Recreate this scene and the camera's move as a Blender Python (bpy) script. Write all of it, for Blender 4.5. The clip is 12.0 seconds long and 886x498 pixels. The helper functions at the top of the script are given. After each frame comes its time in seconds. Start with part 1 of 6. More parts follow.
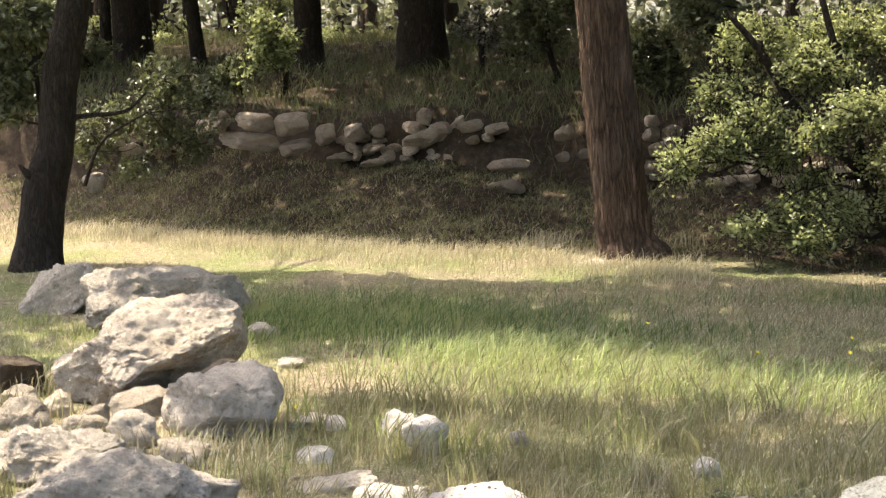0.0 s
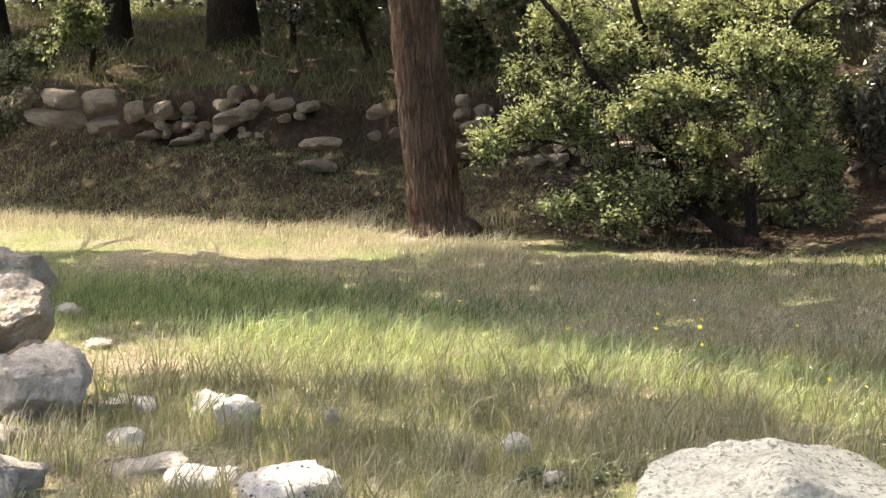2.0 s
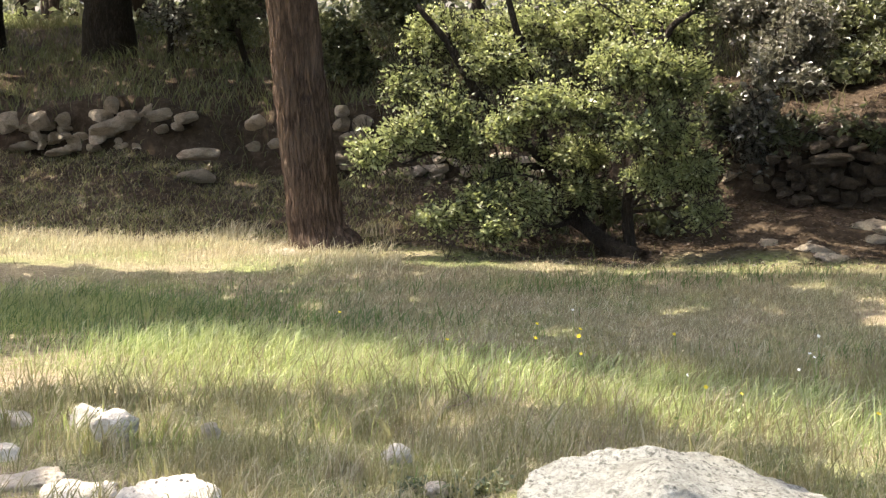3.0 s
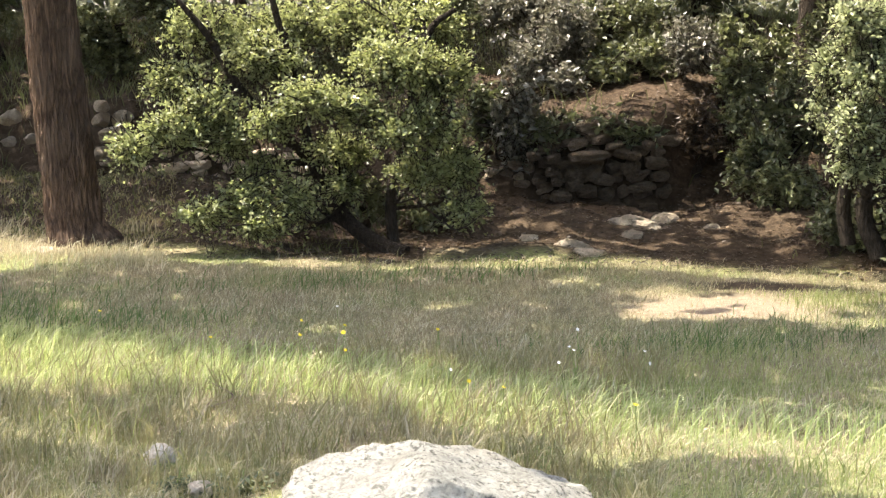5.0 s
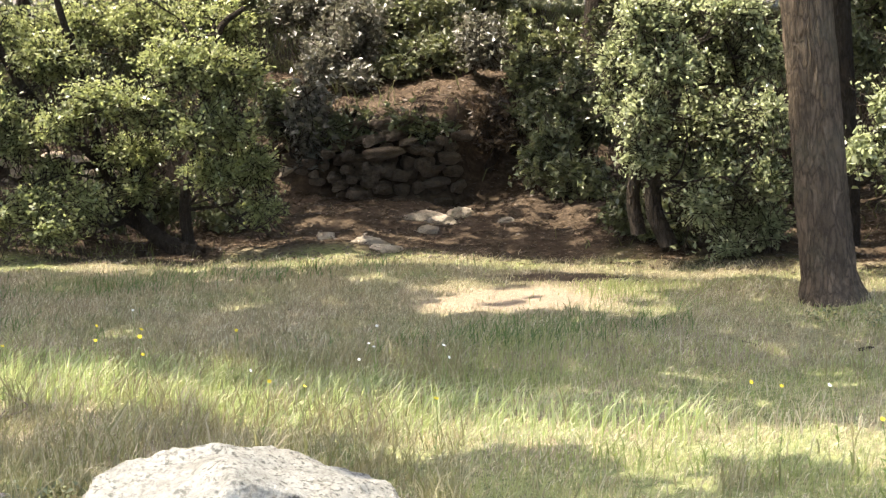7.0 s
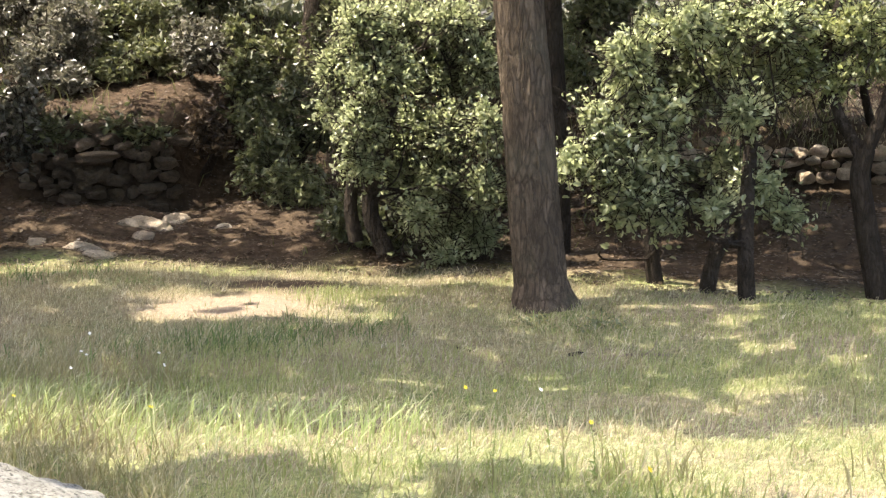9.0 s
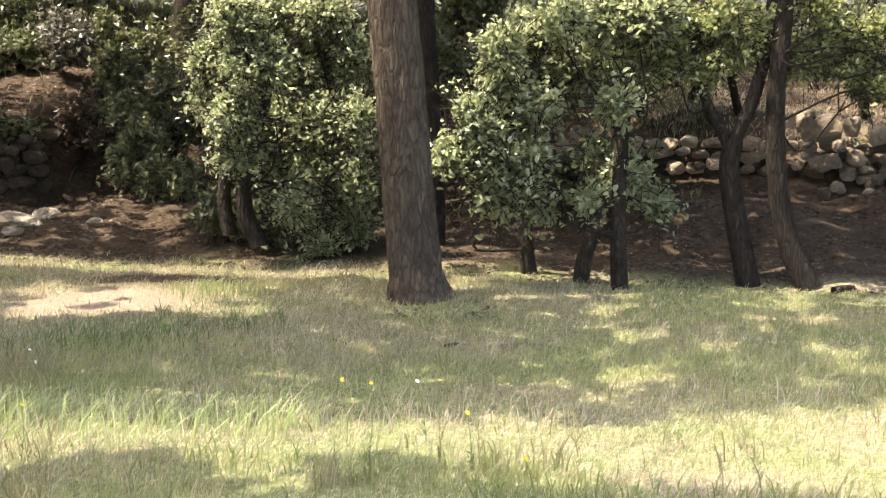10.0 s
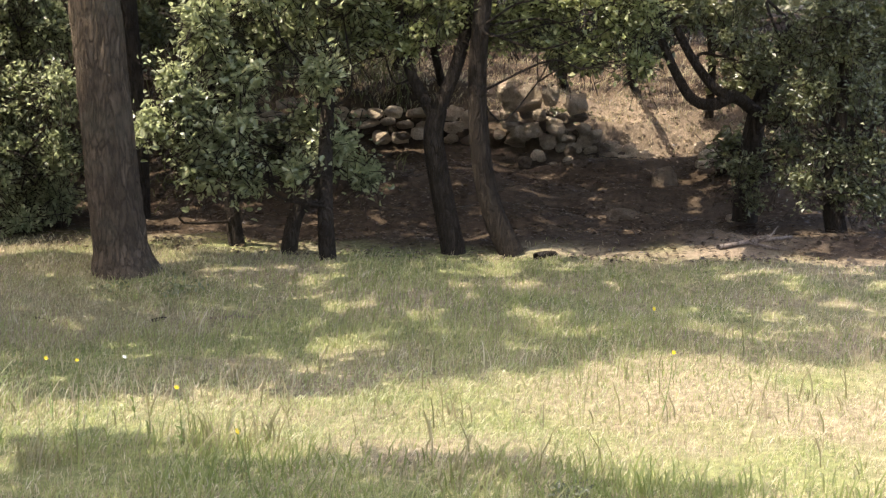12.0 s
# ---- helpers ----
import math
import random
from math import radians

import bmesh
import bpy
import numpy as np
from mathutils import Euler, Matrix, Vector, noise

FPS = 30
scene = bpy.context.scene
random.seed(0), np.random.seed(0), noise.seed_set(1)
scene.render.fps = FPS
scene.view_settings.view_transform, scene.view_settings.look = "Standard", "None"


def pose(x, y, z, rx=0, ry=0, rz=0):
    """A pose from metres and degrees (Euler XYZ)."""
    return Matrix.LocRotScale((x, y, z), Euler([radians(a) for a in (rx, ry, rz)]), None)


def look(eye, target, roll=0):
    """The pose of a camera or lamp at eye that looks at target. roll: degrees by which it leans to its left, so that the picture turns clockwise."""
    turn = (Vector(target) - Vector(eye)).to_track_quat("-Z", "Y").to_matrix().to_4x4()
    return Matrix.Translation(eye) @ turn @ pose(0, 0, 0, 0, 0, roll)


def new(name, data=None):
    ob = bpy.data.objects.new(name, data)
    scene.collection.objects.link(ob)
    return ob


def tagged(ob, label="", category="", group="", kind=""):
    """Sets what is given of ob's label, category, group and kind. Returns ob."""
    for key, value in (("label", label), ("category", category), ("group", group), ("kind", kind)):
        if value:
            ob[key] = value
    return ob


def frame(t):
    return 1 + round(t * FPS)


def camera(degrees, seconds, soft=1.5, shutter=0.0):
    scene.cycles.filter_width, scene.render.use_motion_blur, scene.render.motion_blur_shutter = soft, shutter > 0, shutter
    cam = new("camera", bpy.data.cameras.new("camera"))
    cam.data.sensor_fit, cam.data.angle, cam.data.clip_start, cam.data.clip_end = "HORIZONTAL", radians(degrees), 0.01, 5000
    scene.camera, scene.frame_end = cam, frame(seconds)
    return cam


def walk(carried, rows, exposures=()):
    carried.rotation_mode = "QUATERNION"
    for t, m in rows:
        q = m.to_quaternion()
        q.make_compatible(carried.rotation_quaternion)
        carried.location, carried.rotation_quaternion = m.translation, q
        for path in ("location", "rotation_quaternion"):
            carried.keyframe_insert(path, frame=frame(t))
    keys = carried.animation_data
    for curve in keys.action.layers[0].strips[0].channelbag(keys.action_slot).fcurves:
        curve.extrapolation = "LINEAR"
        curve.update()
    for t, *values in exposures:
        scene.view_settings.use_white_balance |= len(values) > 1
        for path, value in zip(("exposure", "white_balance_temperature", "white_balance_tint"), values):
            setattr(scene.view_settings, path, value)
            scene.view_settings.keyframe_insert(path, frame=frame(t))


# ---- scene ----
from itertools import product

# ---- camera: a hand-held pan to the right from one standing place ----
EYE = 1.6
cam = camera(29.29, 12.0, soft=1.3)
walk(cam, [
    (0, pose(0, 0, EYE, 83.90, 1.52, -0.16)),
    (0.5, pose(0, 0, EYE, 83.72, 1.42, -1.15)),
    (1, pose(0, 0, EYE, 83.44, 1.23, -2.96)),
    (1.5, pose(0, 0, EYE, 83.20, 1.10, -4.63)),
    (2, pose(0, 0, EYE, 83.04, 0.95, -6.48)),
    (2.5, pose(0, 0, EYE, 83.10, 0.79, -8.72)),
    (2.7, pose(0, 0, EYE, 83.24, 0.79, -9.45)),
    (4.3, pose(0, 0, EYE, 83.25, 0.27, -15.24)),
    (4.5, pose(0, 0, EYE, 83.16, 0.27, -15.93)),
    (5, pose(0, 0, EYE, 83.17, 0.09, -18.48)),
    (5.5, pose(0, 0, EYE, 83.50, 0.00, -21.05)),
    (6, pose(0, 0, EYE, 83.54, 0.10, -21.91)),
    (6.5, pose(0, 0, EYE, 83.28, 0.21, -23.39)),
    (6.7, pose(0, 0, EYE, 83.15, 0.58, -24.16)),
    (8.3, pose(0, 0, EYE, 83.24, -0.42, -31.93)),
    (8.5, pose(0, 0, EYE, 83.27, -0.46, -32.81)),
    (9, pose(0, 0, EYE, 83.23, -0.53, -34.90)),
    (9.5, pose(0, 0, EYE, 83.10, -0.39, -37.03)),
    (10, pose(0, 0, EYE, 83.00, -0.49, -39.16)),
    (10.5, pose(0, 0, EYE, 82.81, -0.67, -41.52)),
    (11, pose(0, 0, EYE, 82.49, -0.94, -43.71)),
    (11.5, pose(0, 0, EYE, 82.08, -1.01, -46.50)),
    (12, pose(0, 0, EYE, 82.12, -0.75, -49.06)),
], exposures=[(0.0, 2.43, 6550, 15), (2.5, 2.57, 6450, 15), (5.5, 2.83, 6380, 15), (9.5, 2.8, 6420, 17), (11.3, 2.55, 6420, 18), (12.0, 2.3, 6420, 18)])

# ---- light: high sun from the left, a little beyond the trees, clear sky ----
SUN_EL, SUN_BEARING = 65.0, -58.0
SUN_WAY = Vector((math.sin(radians(SUN_BEARING)) * math.cos(radians(SUN_EL)),
                  math.cos(radians(SUN_BEARING)) * math.cos(radians(SUN_EL)), math.sin(radians(SUN_EL))))
sun_data = bpy.data.lights.new("sun", "SUN")
sun_data.energy, sun_data.angle, sun_data.color = 2.6, radians(0.53), (1.0, 0.93, 0.78)
sun = new("sun", sun_data)
sun.matrix_world = look(SUN_WAY * 60, (0, 0, 0))
world = bpy.data.worlds.new("sky")
scene.world = world
world.use_nodes = True
sky = world.node_tree.nodes.new("ShaderNodeTexSky")
sky.sky_type, sky.sun_disc = "NISHITA", False
sky.air_density, sky.dust_density, sky.ozone_density = 1.0, 5.0, 0.2
sky.sun_elevation, sky.sun_rotation = radians(SUN_EL), radians(SUN_BEARING)
world.node_tree.links.new(sky.outputs[0], world.node_tree.nodes["Background"].inputs[0])
world.node_tree.nodes["Background"].inputs[1].default_value = 0.15


# ---- materials ----
def nodes_of(name):
    m = bpy.data.materials.new(name)
    m.use_nodes = True
    t = m.node_tree
    return m, t.nodes, t.links, t.nodes["Principled BSDF"]


def ramp(nodes, links, source, colours):
    r = nodes.new("ShaderNodeValToRGB")
    while len(r.color_ramp.elements) < len(colours):
        r.color_ramp.elements.new(0.5)
    for e, (p, c) in zip(r.color_ramp.elements, colours):
        e.position, e.color = p, (*c, 1)
    links.new(source, r.inputs[0])
    return r.outputs[0]


def noise_node(nodes, links, scale, detail=6, rough=0.6, stretch=None):
    n = nodes.new("ShaderNodeTexNoise")
    n.inputs["Scale"].default_value, n.inputs["Detail"].default_value = scale, detail
    n.inputs["Roughness"].default_value = rough
    co = nodes.new("ShaderNodeTexCoord")
    if stretch:
        mp = nodes.new("ShaderNodeMapping")
        mp.inputs["Scale"].default_value = stretch
        links.new(co.outputs["Object"], mp.inputs[0])
        links.new(mp.outputs[0], n.inputs["Vector"])
    else:
        links.new(co.outputs["Object"], n.inputs["Vector"])
    return n.outputs["Fac"]


def mix_colour(nodes, links, fac, a, b, mode="MIX"):
    m = nodes.new("ShaderNodeMix")
    m.data_type, m.blend_type = "RGBA", mode
    for socket, v in ((m.inputs[0], fac), (m.inputs[6], a), (m.inputs[7], b)):
        if isinstance(v, (int, float)):
            socket.default_value = v
        elif isinstance(v, tuple):
            socket.default_value = (*v, 1)
        else:
            links.new(v, socket)
    return m.outputs[2]


def bump(nodes, links, height, strength, distance, chain=None):
    b = nodes.new("ShaderNodeBump")
    b.inputs["Strength"].default_value, b.inputs["Distance"].default_value = strength, distance
    links.new(height, b.inputs["Height"])
    if chain:
        links.new(chain, b.inputs["Normal"])
    return b.outputs[0]


def limestone(name, pale, mid, dark, grime, lichen=0.0, pitted=False):
    m, n, l, p = nodes_of(name)
    broad = noise_node(n, l, 4.5, 8, 0.7)
    c = ramp(n, l, broad, [(0.34, dark), (0.47, mid), (0.6, pale)])
    warm = ramp(n, l, noise_node(n, l, 2.1, 4), [(0.48, (0, 0, 0)), (0.66, (1, 1, 1))])
    c = mix_colour(n, l, warm, c, mix_colour(n, l, 0.5, c, (mid[0] * 0.95, mid[1] * 0.86, mid[2] * 0.71)))
    fine = noise_node(n, l, 42, 8, 0.75)
    c = mix_colour(n, l, 0.6, c, ramp(n, l, fine, [(0.32, (0.35, 0.34, 0.32)), (0.52, (0.95, 0.95, 0.95)), (0.7, (1.1, 1.1, 1.1))]), "MULTIPLY")
    co = n.new("ShaderNodeTexCoord")
    v = n.new("ShaderNodeTexVoronoi")
    v.inputs["Scale"].default_value = 30
    l.new(co.outputs["Object"], v.inputs["Vector"])
    pits = ramp(n, l, v.outputs["Distance"], [(0.08, (0, 0, 0)), (0.34, (1, 1, 1))])
    where = ramp(n, l, noise_node(n, l, 9, 4, 0.6), [(0.5, (0, 0, 0)), (0.6, (1, 1, 1))])
    hole = ramp(n, l, v.outputs["Distance"], [(0.16, (0.06, 0.055, 0.05)), (0.24, (1, 1, 1))]) if pitted else mix_colour(n, l, where, (1, 1, 1), pits)
    c = mix_colour(n, l, 0.9 if pitted else 0.55, c, hole, "MULTIPLY")
    spots = ramp(n, l, noise_node(n, l, 17, 8, 0.8), [(0.53, (0, 0, 0)), (0.6, (1, 1, 1))])
    c = mix_colour(n, l, spots, c, mix_colour(n, l, 0.45, c, grime))
    if lichen:
        crust = ramp(n, l, noise_node(n, l, 48, 5, 0.6), [(0.38, (1, 1, 1)), (0.47, (0, 0, 0))])
        spread = ramp(n, l, noise_node(n, l, 2.6, 3, 0.55), [(0.36, (0.3, 0.3, 0.3)), (0.5, (1, 1, 1))])
        c = mix_colour(n, l, mix_colour(n, l, 1.0, crust, spread, "MULTIPLY"), c, mix_colour(n, l, lichen, c, grime))
    info = n.new("ShaderNodeObjectInfo")
    tint = ramp(n, l, info.outputs["Random"], [(0, (0.82, 0.8, 0.76)), (1, (1.06, 1.04, 1.0))])
    c = mix_colour(n, l, 1.0, c, tint, "MULTIPLY")
    l.new(c, p.inputs["Base Color"])
    p.inputs["Roughness"].default_value = 0.92
    p.inputs["Specular IOR Level"].default_value = 0.2
    b = bump(n, l, broad, 0.4, 0.025)
    b = bump(n, l, noise_node(n, l, 120, 6, 0.75), 0.8, 0.01, b)
    b = bump(n, l, hole, 0.8, 0.02, b)
    b = bump(n, l, fine, 1.0, 0.03, b)
    l.new(b, p.inputs["Normal"])
    return m


def bark(name, ridge, groove, lichen, grain=0.16, plate=15.0):
    """Long plates parted by dark furrows."""
    m, n, l, p = nodes_of(name)
    co = n.new("ShaderNodeTexCoord")
    mp = n.new("ShaderNodeMapping")
    mp.inputs["Scale"].default_value = (1, 1, grain)
    l.new(co.outputs["Object"], mp.inputs[0])
    sway = n.new("ShaderNodeTexNoise")
    sway.inputs["Scale"].default_value, sway.inputs["Detail"].default_value = 9, 4
    l.new(mp.outputs[0], sway.inputs["Vector"])
    shift = n.new("ShaderNodeMix")
    shift.data_type, shift.blend_type = "RGBA", "LINEAR_LIGHT"
    shift.inputs[0].default_value = 0.09
    l.new(mp.outputs[0], shift.inputs[6])
    l.new(sway.outputs["Color"], shift.inputs[7])
    v = n.new("ShaderNodeTexVoronoi")
    v.feature = "DISTANCE_TO_EDGE"
    v.inputs["Scale"].default_value = plate
    l.new(shift.outputs[2], v.inputs["Vector"])
    cell = n.new("ShaderNodeTexVoronoi")
    cell.inputs["Scale"].default_value = plate
    l.new(shift.outputs[2], cell.inputs["Vector"])
    tone = n.new("ShaderNodeSeparateColor")
    l.new(cell.outputs["Color"], tone.inputs[0])
    streak = noise_node(n, l, plate * 1.7, 7, 0.75, (1, 1, grain))
    lines = ramp(n, l, v.outputs["Distance"], [(0.0, (0.1, 0.1, 0.1)), (0.2, (0.85, 0.85, 0.85)), (0.45, (1, 1, 1))])
    height = mix_colour(n, l, 0.3, lines, ramp(n, l, streak, [(0.36, (0, 0, 0)), (0.6, (1, 1, 1))]))
    fine = noise_node(n, l, 70, 6, 0.75, (1, 1, 0.3))
    c = ramp(n, l, tone.outputs[0], [(0, tuple(q * 0.72 for q in ridge)), (0.6, ridge), (1, tuple(q * 1.35 for q in ridge))])
    c = mix_colour(n, l, height, groove, c)
    blotch = ramp(n, l, noise_node(n, l, 2.2, 5), [(0.5, (0, 0, 0)), (0.68, (1, 1, 1))])
    c = mix_colour(n, l, blotch, c, mix_colour(n, l, 0.4, c, lichen))
    c = mix_colour(n, l, 0.45, c, ramp(n, l, fine, [(0.3, (0.4, 0.38, 0.36)), (0.65, (1.1, 1.1, 1.1))]), "MULTIPLY")
    l.new(c, p.inputs["Base Color"])
    p.inputs["Roughness"].default_value = 0.95
    p.inputs["Specular IOR Level"].default_value = 0.12
    b = bump(n, l, height, 1.0, 0.03)
    l.new(bump(n, l, fine, 0.8, 0.012, b), p.inputs["Normal"])
    return m


def leafy(name, colours, through_colour, through_share=0.4, gloss=0.35, patch=None):
    """Leaf or blade: varied from piece to piece, lets some sun through."""
    m, n, l, p = nodes_of(name)
    g = n.new("ShaderNodeNewGeometry")
    c = ramp(n, l, g.outputs["Random Per Island"], colours)
    if patch:
        where = ramp(n, l, noise_node(n, l, patch[0], 3), [(0.4, (0, 0, 0)), (0.62, (1, 1, 1))])
        c = mix_colour(n, l, where, c, mix_colour(n, l, 0.6, c, patch[1]))
    l.new(c, p.inputs["Base Color"])
    p.inputs["Roughness"].default_value = 0.42
    p.inputs["Specular IOR Level"].default_value = gloss
    tr = n.new("ShaderNodeBsdfTranslucent")
    l.new(mix_colour(n, l, 0.6, c, through_colour), tr.inputs[0])
    mx = n.new("ShaderNodeMixShader")
    mx.inputs[0].default_value = through_share
    l.new(p.outputs[0], mx.inputs[1])
    l.new(tr.outputs[0], mx.inputs[2])
    l.new(mx.outputs[0], n["Material Output"].inputs[0])
    return m


def ground_material():
    m, n, l, p = nodes_of("meadow_earth")
    broad = noise_node(n, l, 0.9, 6)
    fine = noise_node(n, l, 26, 8, 0.7)
    thatch = ramp(n, l, fine, [(0.3, (0.085, 0.067, 0.04)), (0.5, (0.2, 0.168, 0.1)), (0.7, (0.315, 0.275, 0.175))])
    green = ramp(n, l, fine, [(0.3, (0.06, 0.07, 0.025)), (0.7, (0.24, 0.25, 0.10))])
    meadow = mix_colour(n, l, ramp(n, l, broad, [(0.42, (0, 0, 0)), (0.58, (1, 1, 1))]), thatch, green)
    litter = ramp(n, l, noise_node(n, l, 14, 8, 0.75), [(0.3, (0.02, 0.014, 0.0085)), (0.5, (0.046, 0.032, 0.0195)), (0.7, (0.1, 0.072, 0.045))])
    sand = ramp(n, l, fine, [(0.3, (0.165, 0.125, 0.082)), (0.7, (0.275, 0.217, 0.148))])
    at = n.new("ShaderNodeAttribute")
    at.attribute_name = "cover"
    sep = n.new("ShaderNodeSeparateColor")
    l.new(at.outputs["Color"], sep.inputs[0])
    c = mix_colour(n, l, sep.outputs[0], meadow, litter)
    c = mix_colour(n, l, sep.outputs[1], c, sand)
    l.new(c, p.inputs["Base Color"])
    p.inputs["Roughness"].default_value = 0.95
    p.inputs["Specular IOR Level"].default_value = 0.1
    l.new(bump(n, l, fine, 0.9, 0.03), p.inputs["Normal"])
    return m


EARTH = ground_material()
ROCK = limestone("pale_limestone", (0.575, 0.52, 0.425), (0.495, 0.437, 0.35), (0.35, 0.302, 0.236), (0.19, 0.163, 0.13))
ROCK_WHITE = limestone("white_limestone", (0.76, 0.72, 0.63), (0.68, 0.635, 0.54), (0.50, 0.455, 0.375), (0.22, 0.2, 0.17))
ROCK_PITTED = limestone("pitted_white_limestone", (0.76, 0.72, 0.63), (0.68, 0.635, 0.54), (0.52, 0.475, 0.395), (0.22, 0.2, 0.17), 0.0, True)
ROCK_GREY = limestone("grey_limestone", (0.54, 0.495, 0.415), (0.455, 0.41, 0.335), (0.315, 0.28, 0.225), (0.16, 0.14, 0.117))
ROCK_LICHEN = limestone("lichened_limestone", (0.38, 0.38, 0.338), (0.325, 0.325, 0.287), (0.235, 0.233, 0.2), (0.08, 0.08, 0.066), 0.9)
# Reddish stone, lowered in tone to hold the shade of wall_b.
ROCK_RED_DIM = limestone("dim_reddish_limestone", (0.19, 0.147, 0.102), (0.142, 0.11, 0.075), (0.095, 0.072, 0.05), (0.075, 0.058, 0.043))
ROCK_WALL = limestone("weathered_wall_stone", (0.52, 0.455, 0.35), (0.43, 0.37, 0.28), (0.27, 0.225, 0.165), (0.19, 0.16, 0.12))
ROCK_TERRACE = limestone("terrace_wall_stone", (0.60, 0.5, 0.37), (0.50, 0.41, 0.30), (0.31, 0.25, 0.17), (0.2, 0.165, 0.118))
PINE_BARK = bark("pine_bark", (0.188, 0.126, 0.085), (0.042, 0.028, 0.019), (0.17, 0.13, 0.095), 0.19, 15.0)
GREY_BARK = bark("grey_pine_bark", (0.152, 0.117, 0.08), (0.05, 0.038, 0.026), (0.15, 0.145, 0.1), 0.3, 22.0)
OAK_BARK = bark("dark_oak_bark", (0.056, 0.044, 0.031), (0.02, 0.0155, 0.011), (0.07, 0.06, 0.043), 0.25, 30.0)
DRY_WOOD = bark("dry_wood", (0.30, 0.24, 0.18), (0.12, 0.09, 0.07), (0.32, 0.28, 0.24))
LEAF_OAK = leafy("oak_leaf", [(0, (0.082, 0.1, 0.038)), (0.4, (0.165, 0.185, 0.075)), (0.8, (0.265, 0.285, 0.122)), (1, (0.41, 0.4, 0.195))], (0.52, 0.57, 0.2), 0.46, 0.8)
LEAF_BRIGHT = leafy("fresh_oak_leaf", [(0, (0.078, 0.102, 0.036)), (0.45, (0.16, 0.195, 0.074)), (0.8, (0.285, 0.32, 0.135)), (1, (0.43, 0.44, 0.22))], (0.48, 0.51, 0.18), 0.42, 0.8)
LEAF_PALE = leafy("glossy_evergreen_oak_leaf", [(0, (0.08, 0.095, 0.044)), (0.4, (0.17, 0.19, 0.092)), (0.8, (0.295, 0.315, 0.162)), (1, (0.45, 0.45, 0.28))], (0.6, 0.66, 0.34), 0.54, 0.95)
LEAF_DARK = leafy("evergreen_leaf", [(0, (0.055, 0.064, 0.026)), (0.6, (0.105, 0.115, 0.048)), (1, (0.18, 0.185, 0.085))], (0.18, 0.2, 0.065), 0.28, 0.65)
LEAF_GREY = leafy("grey_shrub_leaf", [(0, (0.06, 0.058, 0.04)), (0.65, (0.115, 0.11, 0.076)), (1, (0.26, 0.24, 0.19))], (0.2, 0.195, 0.12), 0.28, 0.7)
LEAF_FAR = leafy("pine_wood_leaf", [(0, (0.06, 0.068, 0.034)), (0.6, (0.105, 0.112, 0.06)), (1, (0.18, 0.18, 0.10))], (0.2, 0.21, 0.10), 0.35, 0.3)
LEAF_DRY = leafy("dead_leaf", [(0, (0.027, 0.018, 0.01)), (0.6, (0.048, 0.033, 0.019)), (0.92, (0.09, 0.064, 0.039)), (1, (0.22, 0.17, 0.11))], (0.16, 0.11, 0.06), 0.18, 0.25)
NEEDLE = leafy("pine_needles", [(0, (0.03, 0.05, 0.018)), (1, (0.08, 0.11, 0.035))], (0.16, 0.2, 0.05), 0.25, 0.3)
BLADE_GREEN = leafy("green_grass_blade", [(0, (0.076, 0.105, 0.027)), (0.5, (0.148, 0.182, 0.058)), (0.8, (0.235, 0.25, 0.105)), (1, (0.38, 0.345, 0.195))], (0.42, 0.47, 0.14), 0.42, 0.25, (0.6, (0.27, 0.255, 0.125)))
BLADE_DRY = leafy("dry_grass_blade", [(0, (0.19, 0.145, 0.09)), (0.4, (0.34, 0.285, 0.175)), (0.75, (0.47, 0.41, 0.27)), (1, (0.6, 0.55, 0.4))], (0.5, 0.44, 0.26), 0.36, 0.2, (0.7, (0.28, 0.25, 0.125)))
BLADE_TALL = leafy("seeding_grass_blade", [(0, (0.1, 0.08, 0.05)), (0.3, (0.18, 0.142, 0.088)), (0.6, (0.275, 0.228, 0.146)), (1, (0.48, 0.42, 0.3))], (0.4, 0.37, 0.19), 0.33, 0.2, (3.5, (0.165, 0.16, 0.072)))
# Brightened greens for the sunlit strip, a darkened one for the shade.
BLADE_FRESH_LIT = leafy("fresh_green_lit_blade", [(0, (0.125, 0.172, 0.052)), (0.45, (0.23, 0.28, 0.105)), (0.8, (0.35, 0.385, 0.185)), (1, (0.5, 0.46, 0.29))], (0.5, 0.58, 0.18), 0.44, 0.25, (0.9, (0.32, 0.31, 0.15)))
BLADE_DEEP_SHADE = leafy("deep_green_shade_blade", [(0, (0.03, 0.056, 0.014)), (0.5, (0.062, 0.098, 0.029)), (1, (0.13, 0.16, 0.06))], (0.15, 0.24, 0.055), 0.35, 0.25)
BLADE_LIT_BAND = leafy("sunny_strip_blade", [(0, (0.18, 0.205, 0.09)), (0.45, (0.30, 0.32, 0.165)), (0.8, (0.42, 0.41, 0.25)), (1, (0.53, 0.505, 0.33))], (0.5, 0.54, 0.22), 0.42, 0.25, (0.8, (0.365, 0.355, 0.2)))
BLADE_NEAR = leafy("near_tuft_blade", [(0, (0.09, 0.095, 0.038)), (0.35, (0.16, 0.16, 0.068)), (0.6, (0.22, 0.19, 0.105)), (1, (0.44, 0.38, 0.25))], (0.36, 0.36, 0.13), 0.38, 0.25, (2.2, (0.17, 0.13, 0.075)))
BLADE_BANK = leafy("bank_herb_blade", [(0, (0.06, 0.074, 0.026)), (0.6, (0.118, 0.13, 0.05)), (1, (0.2, 0.175, 0.09))], (0.2, 0.22, 0.08), 0.3, 0.2, (1.1, (0.115, 0.095, 0.048)))
PETAL = leafy("yellow_petal", [(0, (0.55, 0.40, 0.015)), (1, (0.68, 0.54, 0.04))], (0.6, 0.48, 0.05), 0.3, 0.2)
